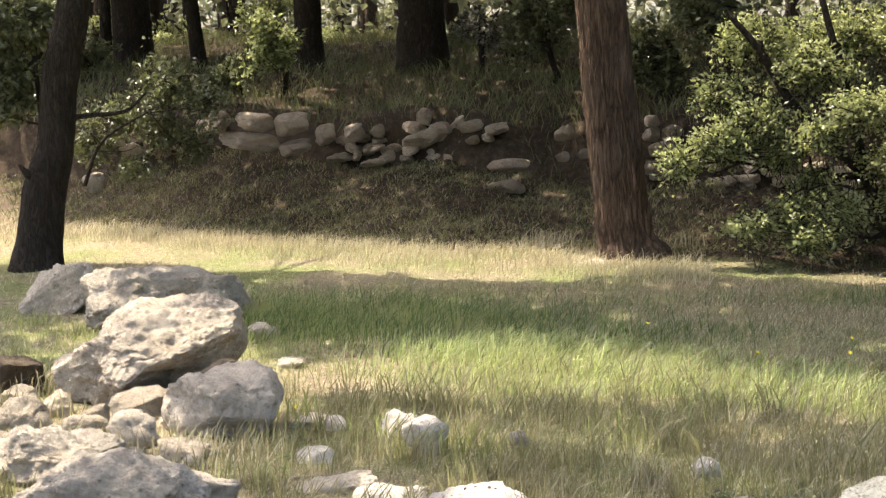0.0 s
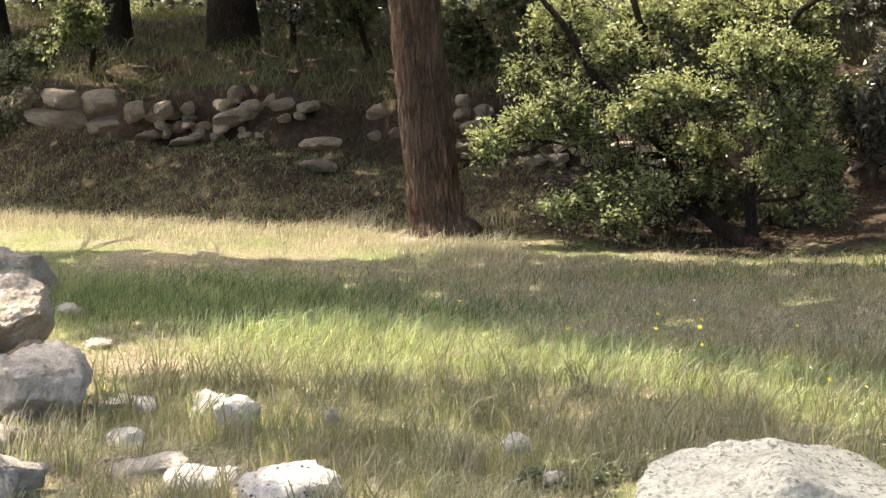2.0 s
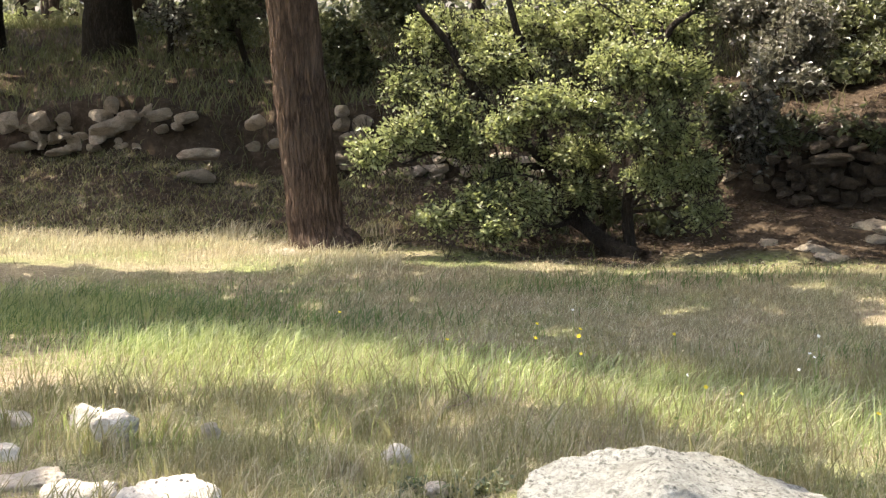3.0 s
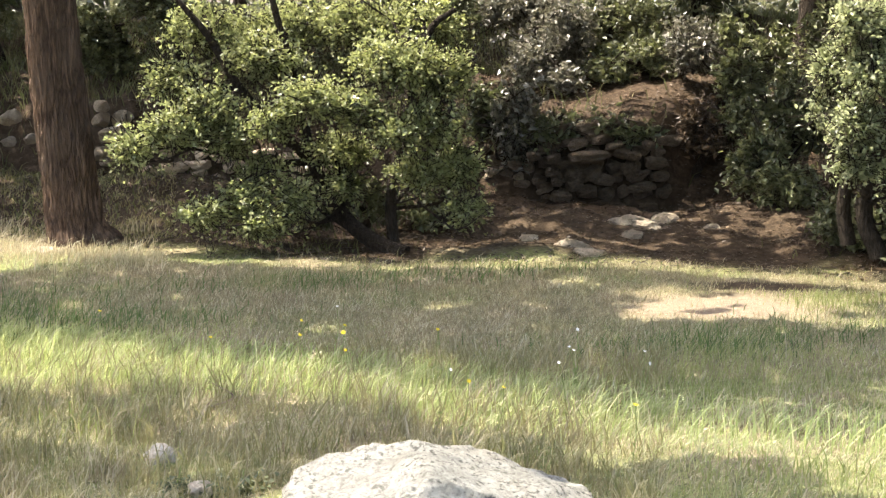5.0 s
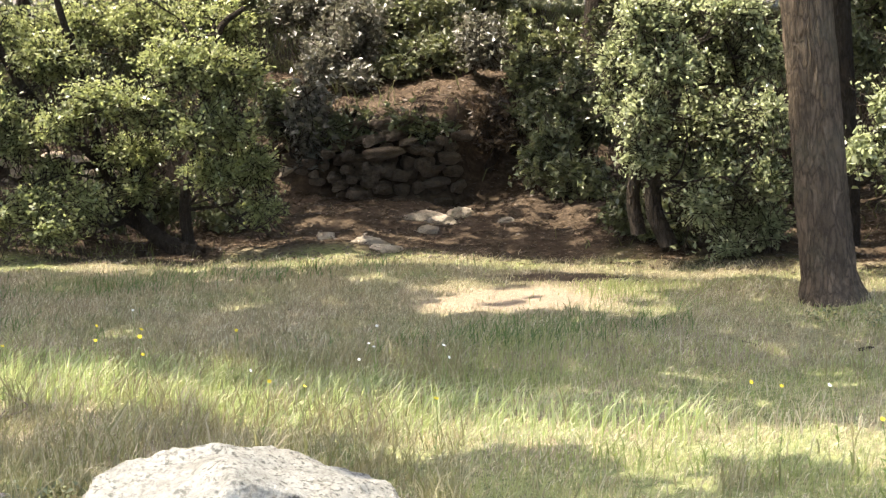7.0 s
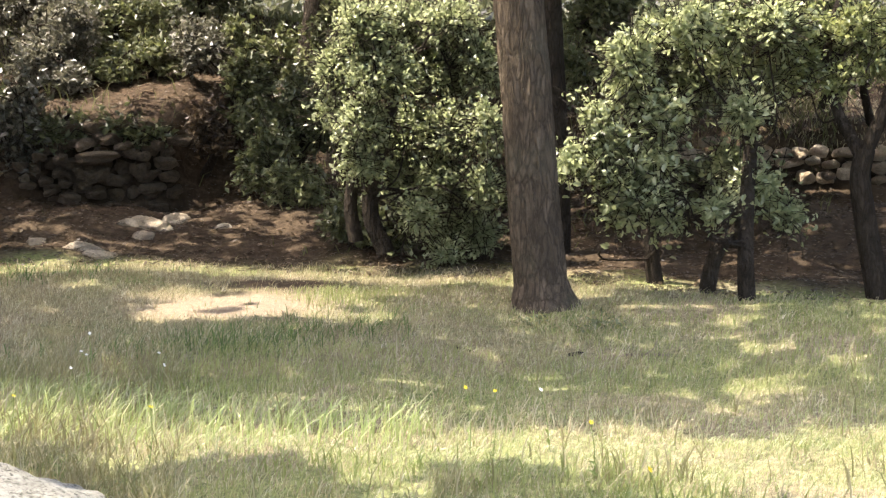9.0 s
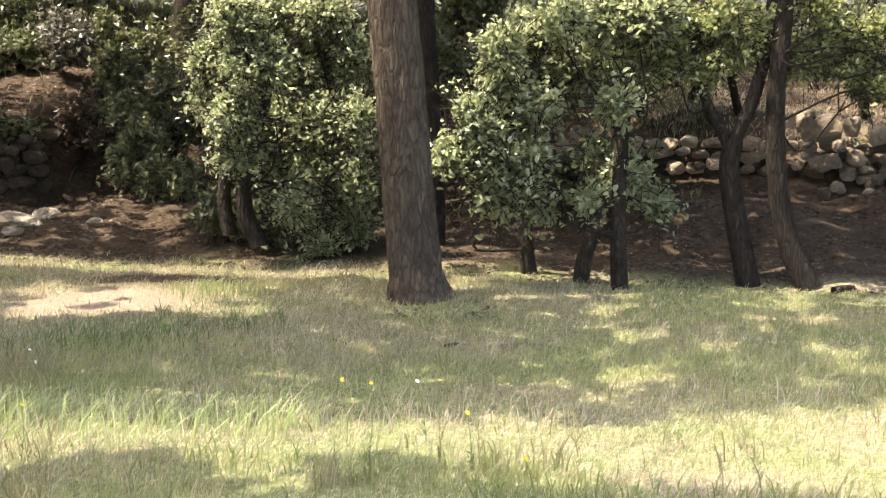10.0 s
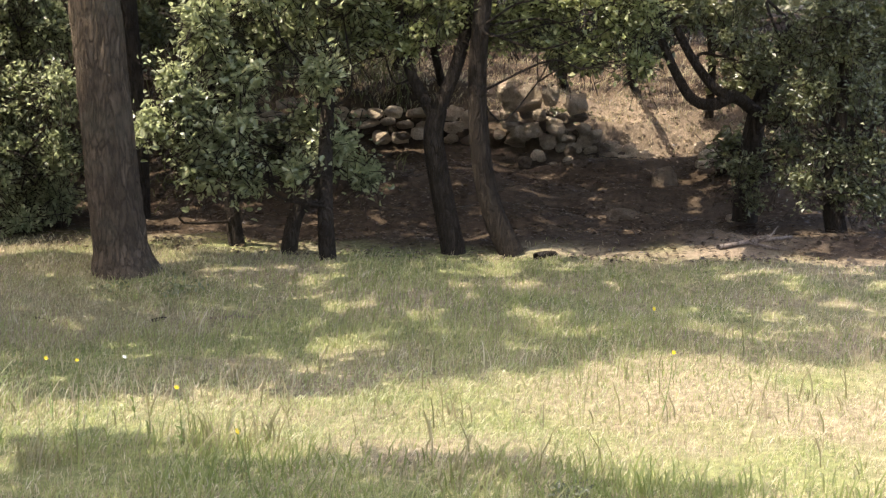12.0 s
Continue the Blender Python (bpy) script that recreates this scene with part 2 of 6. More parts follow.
PETAL_WHITE = leafy("white_petal", [(0, (0.7, 0.68, 0.6)), (1, (0.82, 0.8, 0.74))], (0.8, 0.78, 0.7), 0.3, 0.2)
STEM = leafy("flower_stem", [(0, (0.10, 0.14, 0.04)), (1, (0.18, 0.22, 0.07))], (0.3, 0.36, 0.1), 0.2, 0.2)


# ---- mesh helpers ----
def fast_mesh(name, verts, faces, material, smooth=False):
    verts, faces = np.asarray(verts, np.float32), np.asarray(faces, np.int32)
    me = bpy.data.meshes.new(name)
    k = faces.shape[1]
    me.vertices.add(len(verts))
    me.vertices.foreach_set("co", verts.ravel())
    me.loops.add(faces.size)
    me.loops.foreach_set("vertex_index", faces.ravel())
    me.polygons.add(len(faces))
    me.polygons.foreach_set("loop_start", np.arange(0, faces.size, k, dtype=np.int32))
    me.polygons.foreach_set("use_smooth", np.full(len(faces), smooth))
    me.update(calc_edges=True)
    me.materials.append(material)
    return me


def empty(name, place, label, category, group="", kind=""):
    ob = new(name)
    ob.empty_display_size = 0.2
    ob.matrix_world = Matrix.Translation(place)
    return tagged(ob, label, category, group, kind)


def child(name, me, parent, label="", m=None):
    """A mesh whose points are given in the parent's own space."""
    ob = new(name, me)
    ob.parent = parent
    if m is not None:
        ob.matrix_basis = m
    if label:
        tagged(ob, label)
    return ob


# ---- lie of the land, by bearing (degrees right of the first view) and distance from the standing place ----
LAND = np.array([
    (-40, 22, 25, 0.6, 1.2), (-20, 20, 23, 0.5, 1.15), (-11.7, 18.5, 21, 0.37, 1.05), (-7.2, 17.0, 20.5, 0.62, 1.13), (-3.4, 15.6, 19.5, 0.54, 1.03),
    (-0.5, 15.0, 19.0, 0.48, 1.12), (2.3, 14.9, 18.5, 0.35, 0.98), (7.6, 13.6, 18.0, 0.31, 1.02), (10.6, 13.0, 17.5, 0.28, 0.95),
    (16, 12.7, 16.5, 0.2, 0.95), (21.8, 12.7, 15.5, 0.15, 0.92), (24.6, 12.7, 15.5, 0.15, 1.02), (30, 12.4, 16.0, 0.25, 0.98),
    (36, 11.9, 16.5, 0.3, 0.9), (42, 11.4, 17.0, 0.35, 0.85), (48, 11.2, 16.5, 0.38, 0.75), (51.3, 11.2, 16.5, 0.32, 0.71)])
LAND = np.vstack([LAND, [(54.4, 11.3, 16.0, 0.28, 0.56), (60, 11.3, 16, 0.3, 0.62), (75, 11.3, 16, 0.3, 0.7), (110, 12, 17, 0.3, 0.7)]])


def edge(bearing):
    """Where the meadow ends, where the terrace wall stands, and the ground's height at its foot and above it."""
    return [np.interp(bearing, LAND[:, 0], LAND[:, k]) for k in (1, 2, 3, 4)]


def ripple(x, y):
    return (0.03 * np.sin(1.7 * x + 0.6 * y) * np.sin(0.9 * y - 0.5 * x + 1) + 0.015 * np.sin(4.1 * x + 1) * np.sin(3.7 * y)
            + 0.008 * np.sin(9.3 * x + 2 * y) * np.sin(8.1 * y - 3 * x))


def blob(x, y, cx, cy, rx, ry):
    return np.exp(-((x - cx) / rx) ** 2 - ((y - cy) / ry) ** 2)


def smooth_step(v, a, b):
    u = np.clip((v - a) / (b - a), 0, 1)
    return u * u * (3 - 2 * u)


def land(x, y):
    x, y = np.asarray(x, float), np.asarray(y, float)
    r, b = np.hypot(x, y), np.degrees(np.arctan2(x, y))
    rb, rw, zb, zt = edge(b)
    s = np.clip((r - rb) / (rw - rb), 0, 1)
    rise = zb * (s ** 1.2)
    loose = smooth_step(b, 25.3, 28) * (1 - smooth_step(b, 43, 45.5)) + smooth_step(b, 55, 58) + 0.6 * np.exp(-((b - 4.2) / 1.2) ** 2)
    u = np.clip((r - rw) / (0.35 + 1.1 * loose), 0, 1)
    step = (zt - zb) * u * u * (3 - 2 * u)
    back = np.clip(r - rw - 0.35, 0, 9) * 0.11
    away = np.clip((115 - np.abs(b - 20)) / 25, 0, 1)
    far = 1 - np.clip((r - 45) / 60, 0, 1)
    rough = 1 + 2.2 * np.clip((r - rb) / 1.5, 0, 1)
    mound = 0.06 * blob(x, y, 0.85, 14.1, 0.45, 0.5)
    return mound + (rise + step + back) * away + ripple(x, y) * rough * far * np.clip(r, 0, 1)


def at(bearing, distance, height=None):
    """A point in the place; with no height, on the ground."""
    x, y = distance * math.sin(radians(bearing)), distance * math.cos(radians(bearing))
    return Vector((x, y, float(land(x, y)) if height is None else height))


def build_ground():
    bearings = np.concatenate([np.arange(-30, 80, 0.4), np.arange(80, 330, 4.0)])
    radii = np.concatenate([[0.0], np.arange(0.5, 5, 0.5), np.arange(5, 25, 0.12), np.geomspace(25.2, 60, 24), np.geomspace(70, 3000, 14)])
    bb, rr = np.meshgrid(np.radians(bearings), radii, indexing="ij")
    x, y = rr * np.sin(bb), rr * np.cos(bb)
    deg = np.degrees(np.arctan2(x, y))
    z = land(x, y)
    nb, nr = x.shape
    i, j = np.meshgrid(np.arange(nb), np.arange(nr - 1), indexing="ij")
    i2 = (i + 1) % nb
    faces = np.stack([i * nr + j, i * nr + j + 1, i2 * nr + j + 1, i2 * nr + j], -1).reshape(-1, 4)
    me = fast_mesh("ground", np.stack([x, y, z], -1).reshape(-1, 3), faces, EARTH, True)
    rb = edge(deg)[0]
    wob = 0.25 * np.sin(3.1 * x + 1.3 * y) + 0.15 * np.sin(7 * x - 5 * y)
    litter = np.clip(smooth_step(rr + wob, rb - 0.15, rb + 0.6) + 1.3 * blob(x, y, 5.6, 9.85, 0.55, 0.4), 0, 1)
    sand = np.clip(1.6 * blob(x, y, 4.85, 9.15, 0.56, 0.44) + 0.7 * blob(x, y, 10.2, 6.0, 1.0, 0.3) + 0.8 * blob(x, y, -0.6, 7.7, 0.5, 0.25)
                   + 0.9 * blob(x, y, -4.9, 17.5, 0.8, 2.5) + 0.6 * blob(x, y, 13.9, 9.6, 1.2, 1.6) + 0.45 * blob(x, y, -0.9, 6.3, 0.7, 0.4) + 0.5 * blob(x, y, -1.4, 7.6, 0.55, 0.8) + 0.6 * blob(x, y, -0.55, 8.55, 0.5, 0.3) + 0.5 * blob(x, y, 0.15, 8.25, 0.5, 0.16) + 0.55 * np.exp(-((rr - rb - 0.05) / 0.16) ** 2) * smooth_step(deg, 51, 54) + 0.2 * wob, 0, 1)
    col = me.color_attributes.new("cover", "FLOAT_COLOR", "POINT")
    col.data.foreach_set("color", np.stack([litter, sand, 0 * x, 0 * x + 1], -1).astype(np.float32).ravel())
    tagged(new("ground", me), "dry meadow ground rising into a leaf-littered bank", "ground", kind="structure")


build_ground()


# ---- boulders and stones ----
def stone_mesh(name, size, seed, material, level=4, facets=12, rough=0.05, flat=0.35, planes=()):
    """A broken stone: a blocky lump with faces split off it, then weathered."""
    rng = random.Random(seed)
    bm = bmesh.new()
    bmesh.ops.create_icosphere(bm, subdivisions=level, radius=1.0)
    cuts = [(Vector(d).normalized(), k) for d, k in planes]
    for _ in range(facets):
        d = Vector((rng.gauss(0, 1), rng.gauss(0, 1), rng.gauss(0, 0.8))).normalized()
        cuts.append((d, rng.uniform(0.6, 0.92)))
    off = Vector((rng.uniform(-50, 50), rng.uniform(-50, 50), rng.uniform(-50, 50)))
    big = max(size)
    for v in bm.verts:
        p = Vector([math.copysign(abs(c) ** (0.72 if level > 3 else 0.55), c) for c in v.co]) * 0.97
        warp = 0.16 * noise.noise(p * 1.3 + off)
        for d, k in cuts:
            over = p.dot(d) - k - warp
            if over > 0:
                p -= d * over * 0.97
        q = Vector((p.x * size[0], p.y * size[1], p.z * size[2])) * 0.5
        w = q / big * 2
        n1 = noise.fractal(w * 1.7 + off, 0.8, 2.1, 4)
        push = rough * 0.5 * n1
        if level >= 4:
            bend = noise.noise(w * 1.1 + off * 0.7)
            ledge = abs(((w.z * 2.2 + w.x * 0.5 + bend * 1.8) % 1.0) - 0.5) * 2
            jolt = noise.noise_vector(w * 2.2 + off) * 0.3
            near = noise.voronoi(w * 2.3 + jolt + off)[0]
            chip = noise.voronoi(w * 8.5 + jolt * 2 + off)[0]
            n3 = noise.fractal(w * 6 + off, 0.6, 2.3, 6)
            push += rough * (0.75 * min(0.5, near[1] - near[0]) + 0.2 * min(0.4, chip[1] - chip[0]) + 0.3 * ledge ** 3 + 0.7 * n3 - 0.3)
        q += v.co * big * push
        low = -size[2] * 0.5 * (1 - flat)
        if q.z < low:
            q.z = low + (q.z - low) * 0.25
        v.co = q
    me = bpy.data.meshes.new(name)
    bm.to_mesh(me)
    bm.free()
    for f in me.polygons:
        f.use_smooth = level >= 4
    me.materials.append(material)
    return me


def boulder(name, spot, size, turn, seed, material, label, tilt=(0, 0), level=4, group="", facets=12, rough=0.038, planes=(), rest=True):
    me = stone_mesh(name, size, seed, material, max(4, level), facets, rough, 0.35, planes)
    ob = new(name, me)
    p = at(*spot)
    if rest:
        low = min(v.co.z for v in me.vertices)
        need = float(land(p.x, p.y)) - 0.03 - p.z
        if low > need:
            for v in me.vertices:
                if v.co.z < 0:
                    v.co.z *= need / low
    ob.matrix_world = pose(p.x, p.y, p.z, tilt[0], tilt[1], turn)
    ROCKS.append((p.x, p.y, size[0], size[1]))
    return tagged(ob, label, "rock", group)


ROCKS = []
HEAP = "rocks of the heap"
boulder("boulder", (-9.89, 8.45, 0.22), (1.04, 0.85, 0.64), 4, 11, ROCK, "large pale pitted limestone boulder overhanging smaller rocks", (0, 0), 7, HEAP, 3, 0.034,
        [((-0.1, -0.6, 0.79), 0.56), ((-0.68, -0.15, 0.72), 0.56), ((0.05, -0.1, 0.99), 0.72), ((0.6, -0.42, -0.68), 0.37), ((1, -0.2, 0.1), 0.86)], False)
boulder("boulder", (-9.28, 11.10, 0.16), (1.22, 0.7, 0.52), 5, 23, ROCK, "long weathered limestone slab behind the heap", (0, 2), 6, HEAP, 6, 0.035, [((0, -0.1, 1), 0.6), ((0, -1, 0.25), 0.62), ((0.9, -0.3, 0.1), 0.8), ((-0.6, -0.4, 0.6), 0.72)])
boulder("boulder", (-12.79, 11.92, 0.14), (0.62, 0.5, 0.46), -10, 31, ROCK, "pale limestone boulder half sunk in grass", (0, -14), 6, HEAP, 6, 0.035, [((-0.5, -0.4, 0.75), 0.55), ((0, -1, 0.1), 0.65)])
boulder("boulder", (-7.59, 7.5, 0.12), (0.56, 0.45, 0.42), 20, 41, ROCK_GREY, "rounded grey limestone boulder under the overhang", (0, 4), 6, HEAP, 5, 0.035, [((-0.3, -0.3, 0.9), 0.7)])
boulder("rock", (-10.61, 7.25, 0.07), (0.25, 0.22, 0.23), 30, 53, ROCK, "small pale pitted limestone rock", (0, 0), 4, HEAP)
boulder("rock", (-7.75, 7.75, 0.24), (0.24, 0.16, 0.11), 0, 61, ROCK_RED_DIM, "reddish flat stone wedged between boulders", (0, -16), 3, HEAP, rest=False)
boulder("boulder", (-11.17, 6.13, 0.10), (0.95, 0.6, 0.34), -6, 71, ROCK_GREY, "broad grey limestone rock lying in dry grass", (0, 3), 6, HEAP)
boulder("boulder", (-13.53, 6.86, 0.08), (0.62, 0.5, 0.26), 12, 83, ROCK, "flat pale limestone slab at the heap's foot", (0, 4), 6, HEAP)
# Dark brown here puts the rock's shade into its colour.
boulder("boulder", (-14.94, 8.77, 0.10), (0.42, 0.5, 0.32), 0, 97, ROCK_RED_DIM, "brownish rock of the heap, darkened for its shade", (0, 0), 4, HEAP)
boulder("rock", (-13.13, 8.11, 0.05), (0.20, 0.2, 0.17), 15, 101, ROCK_WALL, "small buff stone of the heap", (0, 0), 4, HEAP)
boulder("rock", (-11.93, 7.65, 0.06), (0.22, 0.2, 0.20), 40, 103, ROCK_WALL, "small buff stone of the heap", (0, 0), 4, HEAP)
boulder("rock", (-14.47, 7.79, 0.07), (0.3, 0.25, 0.22), 70, 107, ROCK_WALL, "buff rock of the heap", (0, 0), 4, HEAP)
boulder("rock", (-10.29, 8, 0.04), (0.34, 0.3, 0.2), 70, 109, ROCK_WALL, "dusky stone under the overhanging boulder", (0, 0), 3, HEAP)
boulder("rock", (-9.12, 7.12, 0.03), (0.22, 0.2, 0.1), 25, 113, ROCK, "low pale stone at the heap's foot", (0, 0), 3, HEAP)
boulder("rock", (-6.17, 10.19, 0.04), (0.18, 0.2, 0.12), 25, 127, ROCK, "small pale rock beside the slab", (0, 0), 3)
boulder("rock", (-14.43, 8.49, 0.04), (0.21, 0.18, 0.13), 30, 600, ROCK_WALL, "small buff stone of the heap", (0, 0), 4, HEAP)
boulder("rock", (-12.73, 8.63, 0.03), (0.18, 0.16, 0.11), 44, 602, ROCK_WALL, "small buff stone of the heap", (0, -8), 4, HEAP)
boulder("rock", (-9.40, 8.19, 0.03), (0.15, 0.13, 0.09), 44, 604, ROCK_WALL, "small buff stone of the heap", (0, -8), 4, HEAP)
boulder("rock", (-8.58, 8.08, 0.04), (0.23, 0.20, 0.14), 75, 605, ROCK_WALL, "small buff stone of the heap", (0, -5), 4, HEAP)
boulder("rock", (-8.41, 7.06, 0.03), (0.16, 0.14, 0.10), 76, 607, ROCK, "small pale rock of the heap", (0, 8), 4, HEAP)
boulder("rock", (-11.39, 8.40, 0.04), (0.21, 0.18, 0.13), 15, 610, ROCK_WALL, "small buff stone of the heap", (0, 5), 4, HEAP)
for spot, w, h, lean, seed in (((-14.02, 7.8), 0.3, 0.2, 5, 620), ((-12.99, 7.5), 0.17, 0.12, -25, 621), ((-12.29, 7.49), 0.24, 0.19, 4, 622), ((-14.72, 7.55), 0.2, 0.14, -6, 623), ((-9.61, 7.72), 0.1, 0.09, 10, 624), ((-9.17, 6.96), 0.22, 0.1, 3, 625), ((-10.64, 7.01), 0.12, 0.08, -4, 626), ((-8.67, 6.88), 0.12, 0.09, 6, 627), ((-13.52, 7.2), 0.14, 0.08, 3, 628)):
    boulder("rock", spot, (w, w * 0.85, h), seed * 53 % 180, seed, ROCK_WALL if seed % 3 else ROCK, "buff rubble stone wedged in the rock heap", (0, lean), 4, HEAP)
LOOSE = "stones in the meadow"
boulder("rock", (-1.67, 7.34, 0.04), (0.2, 0.16, 0.17), 0, 131, ROCK_PITTED, "white pitted limestone in the grass", (0, 10), 4, LOOSE)
boulder("rock", (-0.72, 7.06, 0.05), (0.22, 0.18, 0.17), 20, 137, ROCK_WHITE, "white limestone lump in the grass", (0, -12), 4, LOOSE)
boulder("rock", (8.80, 6.47, 0.03), (0.13, 0.12, 0.11), 10, 139, ROCK_WHITE, "small white rounded stone in the grass", (0, 0), 4, LOOSE)
boulder("rock", (-3.84, 6.35, 0.03), (0.34, 0.26, 0.09), -8, 149, ROCK, "flat pale limestone in dry grass", (0, -6), 4, LOOSE)
boulder("rock", (-1.86, 6.19, 0.02), (0.32, 0.28, 0.08), 14, 151, ROCK_WHITE, "flat white limestone in dry grass", (0, 0), 4, LOOSE)
boulder("rock", (0.97, 5.87, 0.02), (0.39, 0.3, 0.22), 4, 157, ROCK_PITTED, "white limestone full of small pits", (0, 0), 5, LOOSE)
boulder("rock", (-4.49, 7.67, 0.01), (0.30, 0.3, 0.05), 4, 163, ROCK_WHITE, "flat pale stone on bare earth", (0, 0), 3, LOOSE)
boulder("rock", (-5.29, 9.26, 0.01), (0.17, 0.24, 0.05), 4, 167, ROCK_GREY, "flat pale stone in the grass", (0, 0), 3, LOOSE)
boulder("rock", (-4.57, 6.89, 0.02), (0.16, 0.14, 0.08), 4, 173, ROCK_WHITE, "low pale stone in the grass", (0, 0), 3, LOOSE)
boulder("rock", (2.43, 7.10, 0.02), (0.09, 0.1, 0.07), 4, 179, ROCK_GREY, "small pale stone in the grass", (0, 0), 3, LOOSE)
boulder("rock", (10.15, 5.97, 0.02), (0.10, 0.1, 0.08), 4, 181, ROCK_GREY, "small pale stone beside a weed", (0, 0), 3, LOOSE)
boulder("boulder", (18.6, 5.65, -0.075), (1.18, 0.9, 0.62), -4, 191, ROCK_LICHEN, "broad whitish limestone boulder with lichen and pits", (0, 6), 6, "", 2, 0.02,
        [((-0.55, -0.1, 0.8), 0.8), ((0.42, -0.15, 0.89), 0.7), ((0, 0, 1), 0.9)])
boulder("rock", (22.83, 13.4, 0.15)[:2], (0.34, 0.34, 0.12), 30, 193, ROCK_WALL, "flat grey limestone slab at the bank's foot", (0, 12), 4)
boulder("rock", (23.54, 13, 0.09)[:2], (0.3, 0.28, 0.11), 10, 197, ROCK_WALL, "pale limestone slab at the bank's foot", (0, 8), 4)
boulder("rock", (25.08, 14.6, 0.11)[:2], (0.34, 0.34, 0.16), 20, 195, ROCK_WALL, "weathered stone among leaf litter on the bank", (0, 5), 4)
boulder("rock", (26.09, 14.8, 0.15)[:2], (0.28, 0.3, 0.14), 50, 196, ROCK_WALL, "weathered stone among leaf litter on the bank", (0, -5), 4)
for spot, size, seed in (((24.46, 14.3, 0.17)[:2], 0.26, 701), ((25.37, 14.4, 0.20)[:2], 0.32, 702), ((26.04, 14.7, 0.21)[:2], 0.24, 703), ((24.90, 13.9, 0.16)[:2], 0.2, 704), ((27.47, 14.2, 0.19)[:2], 0.18, 705), ((21.35, 13.6, 0.12)[:2], 0.2, 706)):
    boulder("rock", spot, (size, size * 0.9, size * 0.55), seed * 37 % 180, seed, ROCK_WALL, "weathered pale stone among leaf litter on the bank", (0, 4), 4)
boulder("rock", (55.17, 13, 0.04)[:2], (0.34, 0.3, 0.15), 10, 199, ROCK_RED_DIM, "brownish grey slab lying on the bank", (0, 3), 4)
# Stone colour lowered to keep it as dim as the shaded bank.
boulder("boulder", (56.63, 14.5, 0.16), (0.24, 0.24, 0.38), 10, 211, ROCK_RED_DIM, "upright brownish stone on the bank, darkened for its shade", (0, 2), 4)
for spot, size, seed in (((58.12, 15.3), 0.24, 731), ((59.16, 15.6), 0.2, 732), ((57.89, 15), 0.16, 733), ((58.96, 13.6), 0.18, 734)):
    boulder("rock", spot, (size, size * 0.9, size * 0.8), seed * 41 % 180, seed, ROCK_WALL, "pale stone fallen from the tumbled wall", (0, 6), 4)
boulder("rock", (51.68, 16.45, 0.80), (0.36, 0.3, 0.3), 10, 213, ROCK_RED_DIM, "brown block lying on the terrace wall", (0, -12), 4, rest=False)
boulder("rock", (5.10, 13.5), (0.2, 0.18, 0.1), 20, 741, ROCK, "pale stone at the pine's foot", (0, 4), 4)
boulder("rock", (-11.60, 20.6, 0.39), (0.28, 0.2, 0.16), 0, 223, ROCK_WALL, "grey stone on the dark bank", (0, -14), 3)


# ---- dry stone terrace walls, every stone a part ----
STONE_KINDS = [stone_mesh("stone", (1, 1, 1), 900 + k, ROCK_TERRACE, 3, 11, 0.06, 0.0) for k in range(10)]


# Darker copies of the wall stone, giving the shaded wall its dimness by colour.
DIM_BROWN_KINDS = [stone_mesh("stone", (1, 1, 1), 930 + k, ROCK_RED_DIM, 3, 11, 0.06, 0.0) for k in range(6)]


def lay(wall, bearing, distance, z, w, h, rng, depth=0.3):
    # The shaded wall takes mostly dark stones; shade is in their colour.
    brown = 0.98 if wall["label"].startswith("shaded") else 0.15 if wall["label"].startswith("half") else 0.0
    p = at(bearing, distance, z)
    m = (Matrix.Translation(p - wall.location) @ pose(0, 0, 0, rng.uniform(-6, 6), rng.uniform(-9, 9), -bearing + rng.uniform(-12, 12))
         @ Matrix.Diagonal((w * 1.05, depth, h * 1.04, 1)))
    child("stone", rng.choice(DIM_BROWN_KINDS if rng.random() < brown else STONE_KINDS), wall, m=m)


def rubble(wall, b0, b1, z0, z1, stone, rng, keep=1.0, inset=0.0):
    """Uneven courses of stones along the foot of the terrace."""
    mid = (b0 + b1) / 2
    z = z0
    while z < z1:
        h = stone * rng.uniform(0.7, 1.15)
        b = b0
        while b < b1:
            rw = float(edge(b)[1])
            w = stone * rng.uniform(0.9, 2.3)
            span = math.degrees(w / rw)
            if rng.random() < keep and z < z1 - 0.12 * abs(b - mid) / (b1 - b0):
                lay(wall, b + span / 2, rw + 0.02 + inset + (z - z0) * 0.12 + rng.uniform(-0.05, 0.05), z + h / 2 + rng.uniform(-0.02, 0.02), w * 0.95, h * 0.95, rng)
            b += span
        z += h * 0.95


def course(wall, distance, stones, rng):
    for b, z, w, h in stones:
        lay(wall, b, distance + rng.uniform(-0.06, 0.06), z, w, h, rng)


rng = random.Random(5)
wall_a = empty("dry_stone_wall", at(0, 19), "tumbled dry-stone terrace wall of pale rubble on a dark bank", "wall", kind="structure")
course(wall_a, 19.4, [(-7.4, 1.07, 0.34, 0.26), (-6.2, 1.05, 0.43, 0.22), (-4.9, 1.00, 0.43, 0.28), (-6.4, 0.83, 0.69, 0.21), (-4.8, 0.74, 0.40, 0.19), (-3.8, 0.87, 0.25, 0.25), (-2.8, 0.88, 0.27, 0.25), (-2.1, 0.90, 0.17, 0.16), (-3.4, 0.61, 0.31, 0.14), (-3.0, 0.72, 0.17, 0.13), (-2.8, 0.63, 0.12, 0.12), (-2.4, 0.69, 0.17, 0.17), (-1.7, 0.68, 0.30, 0.16)], rng)
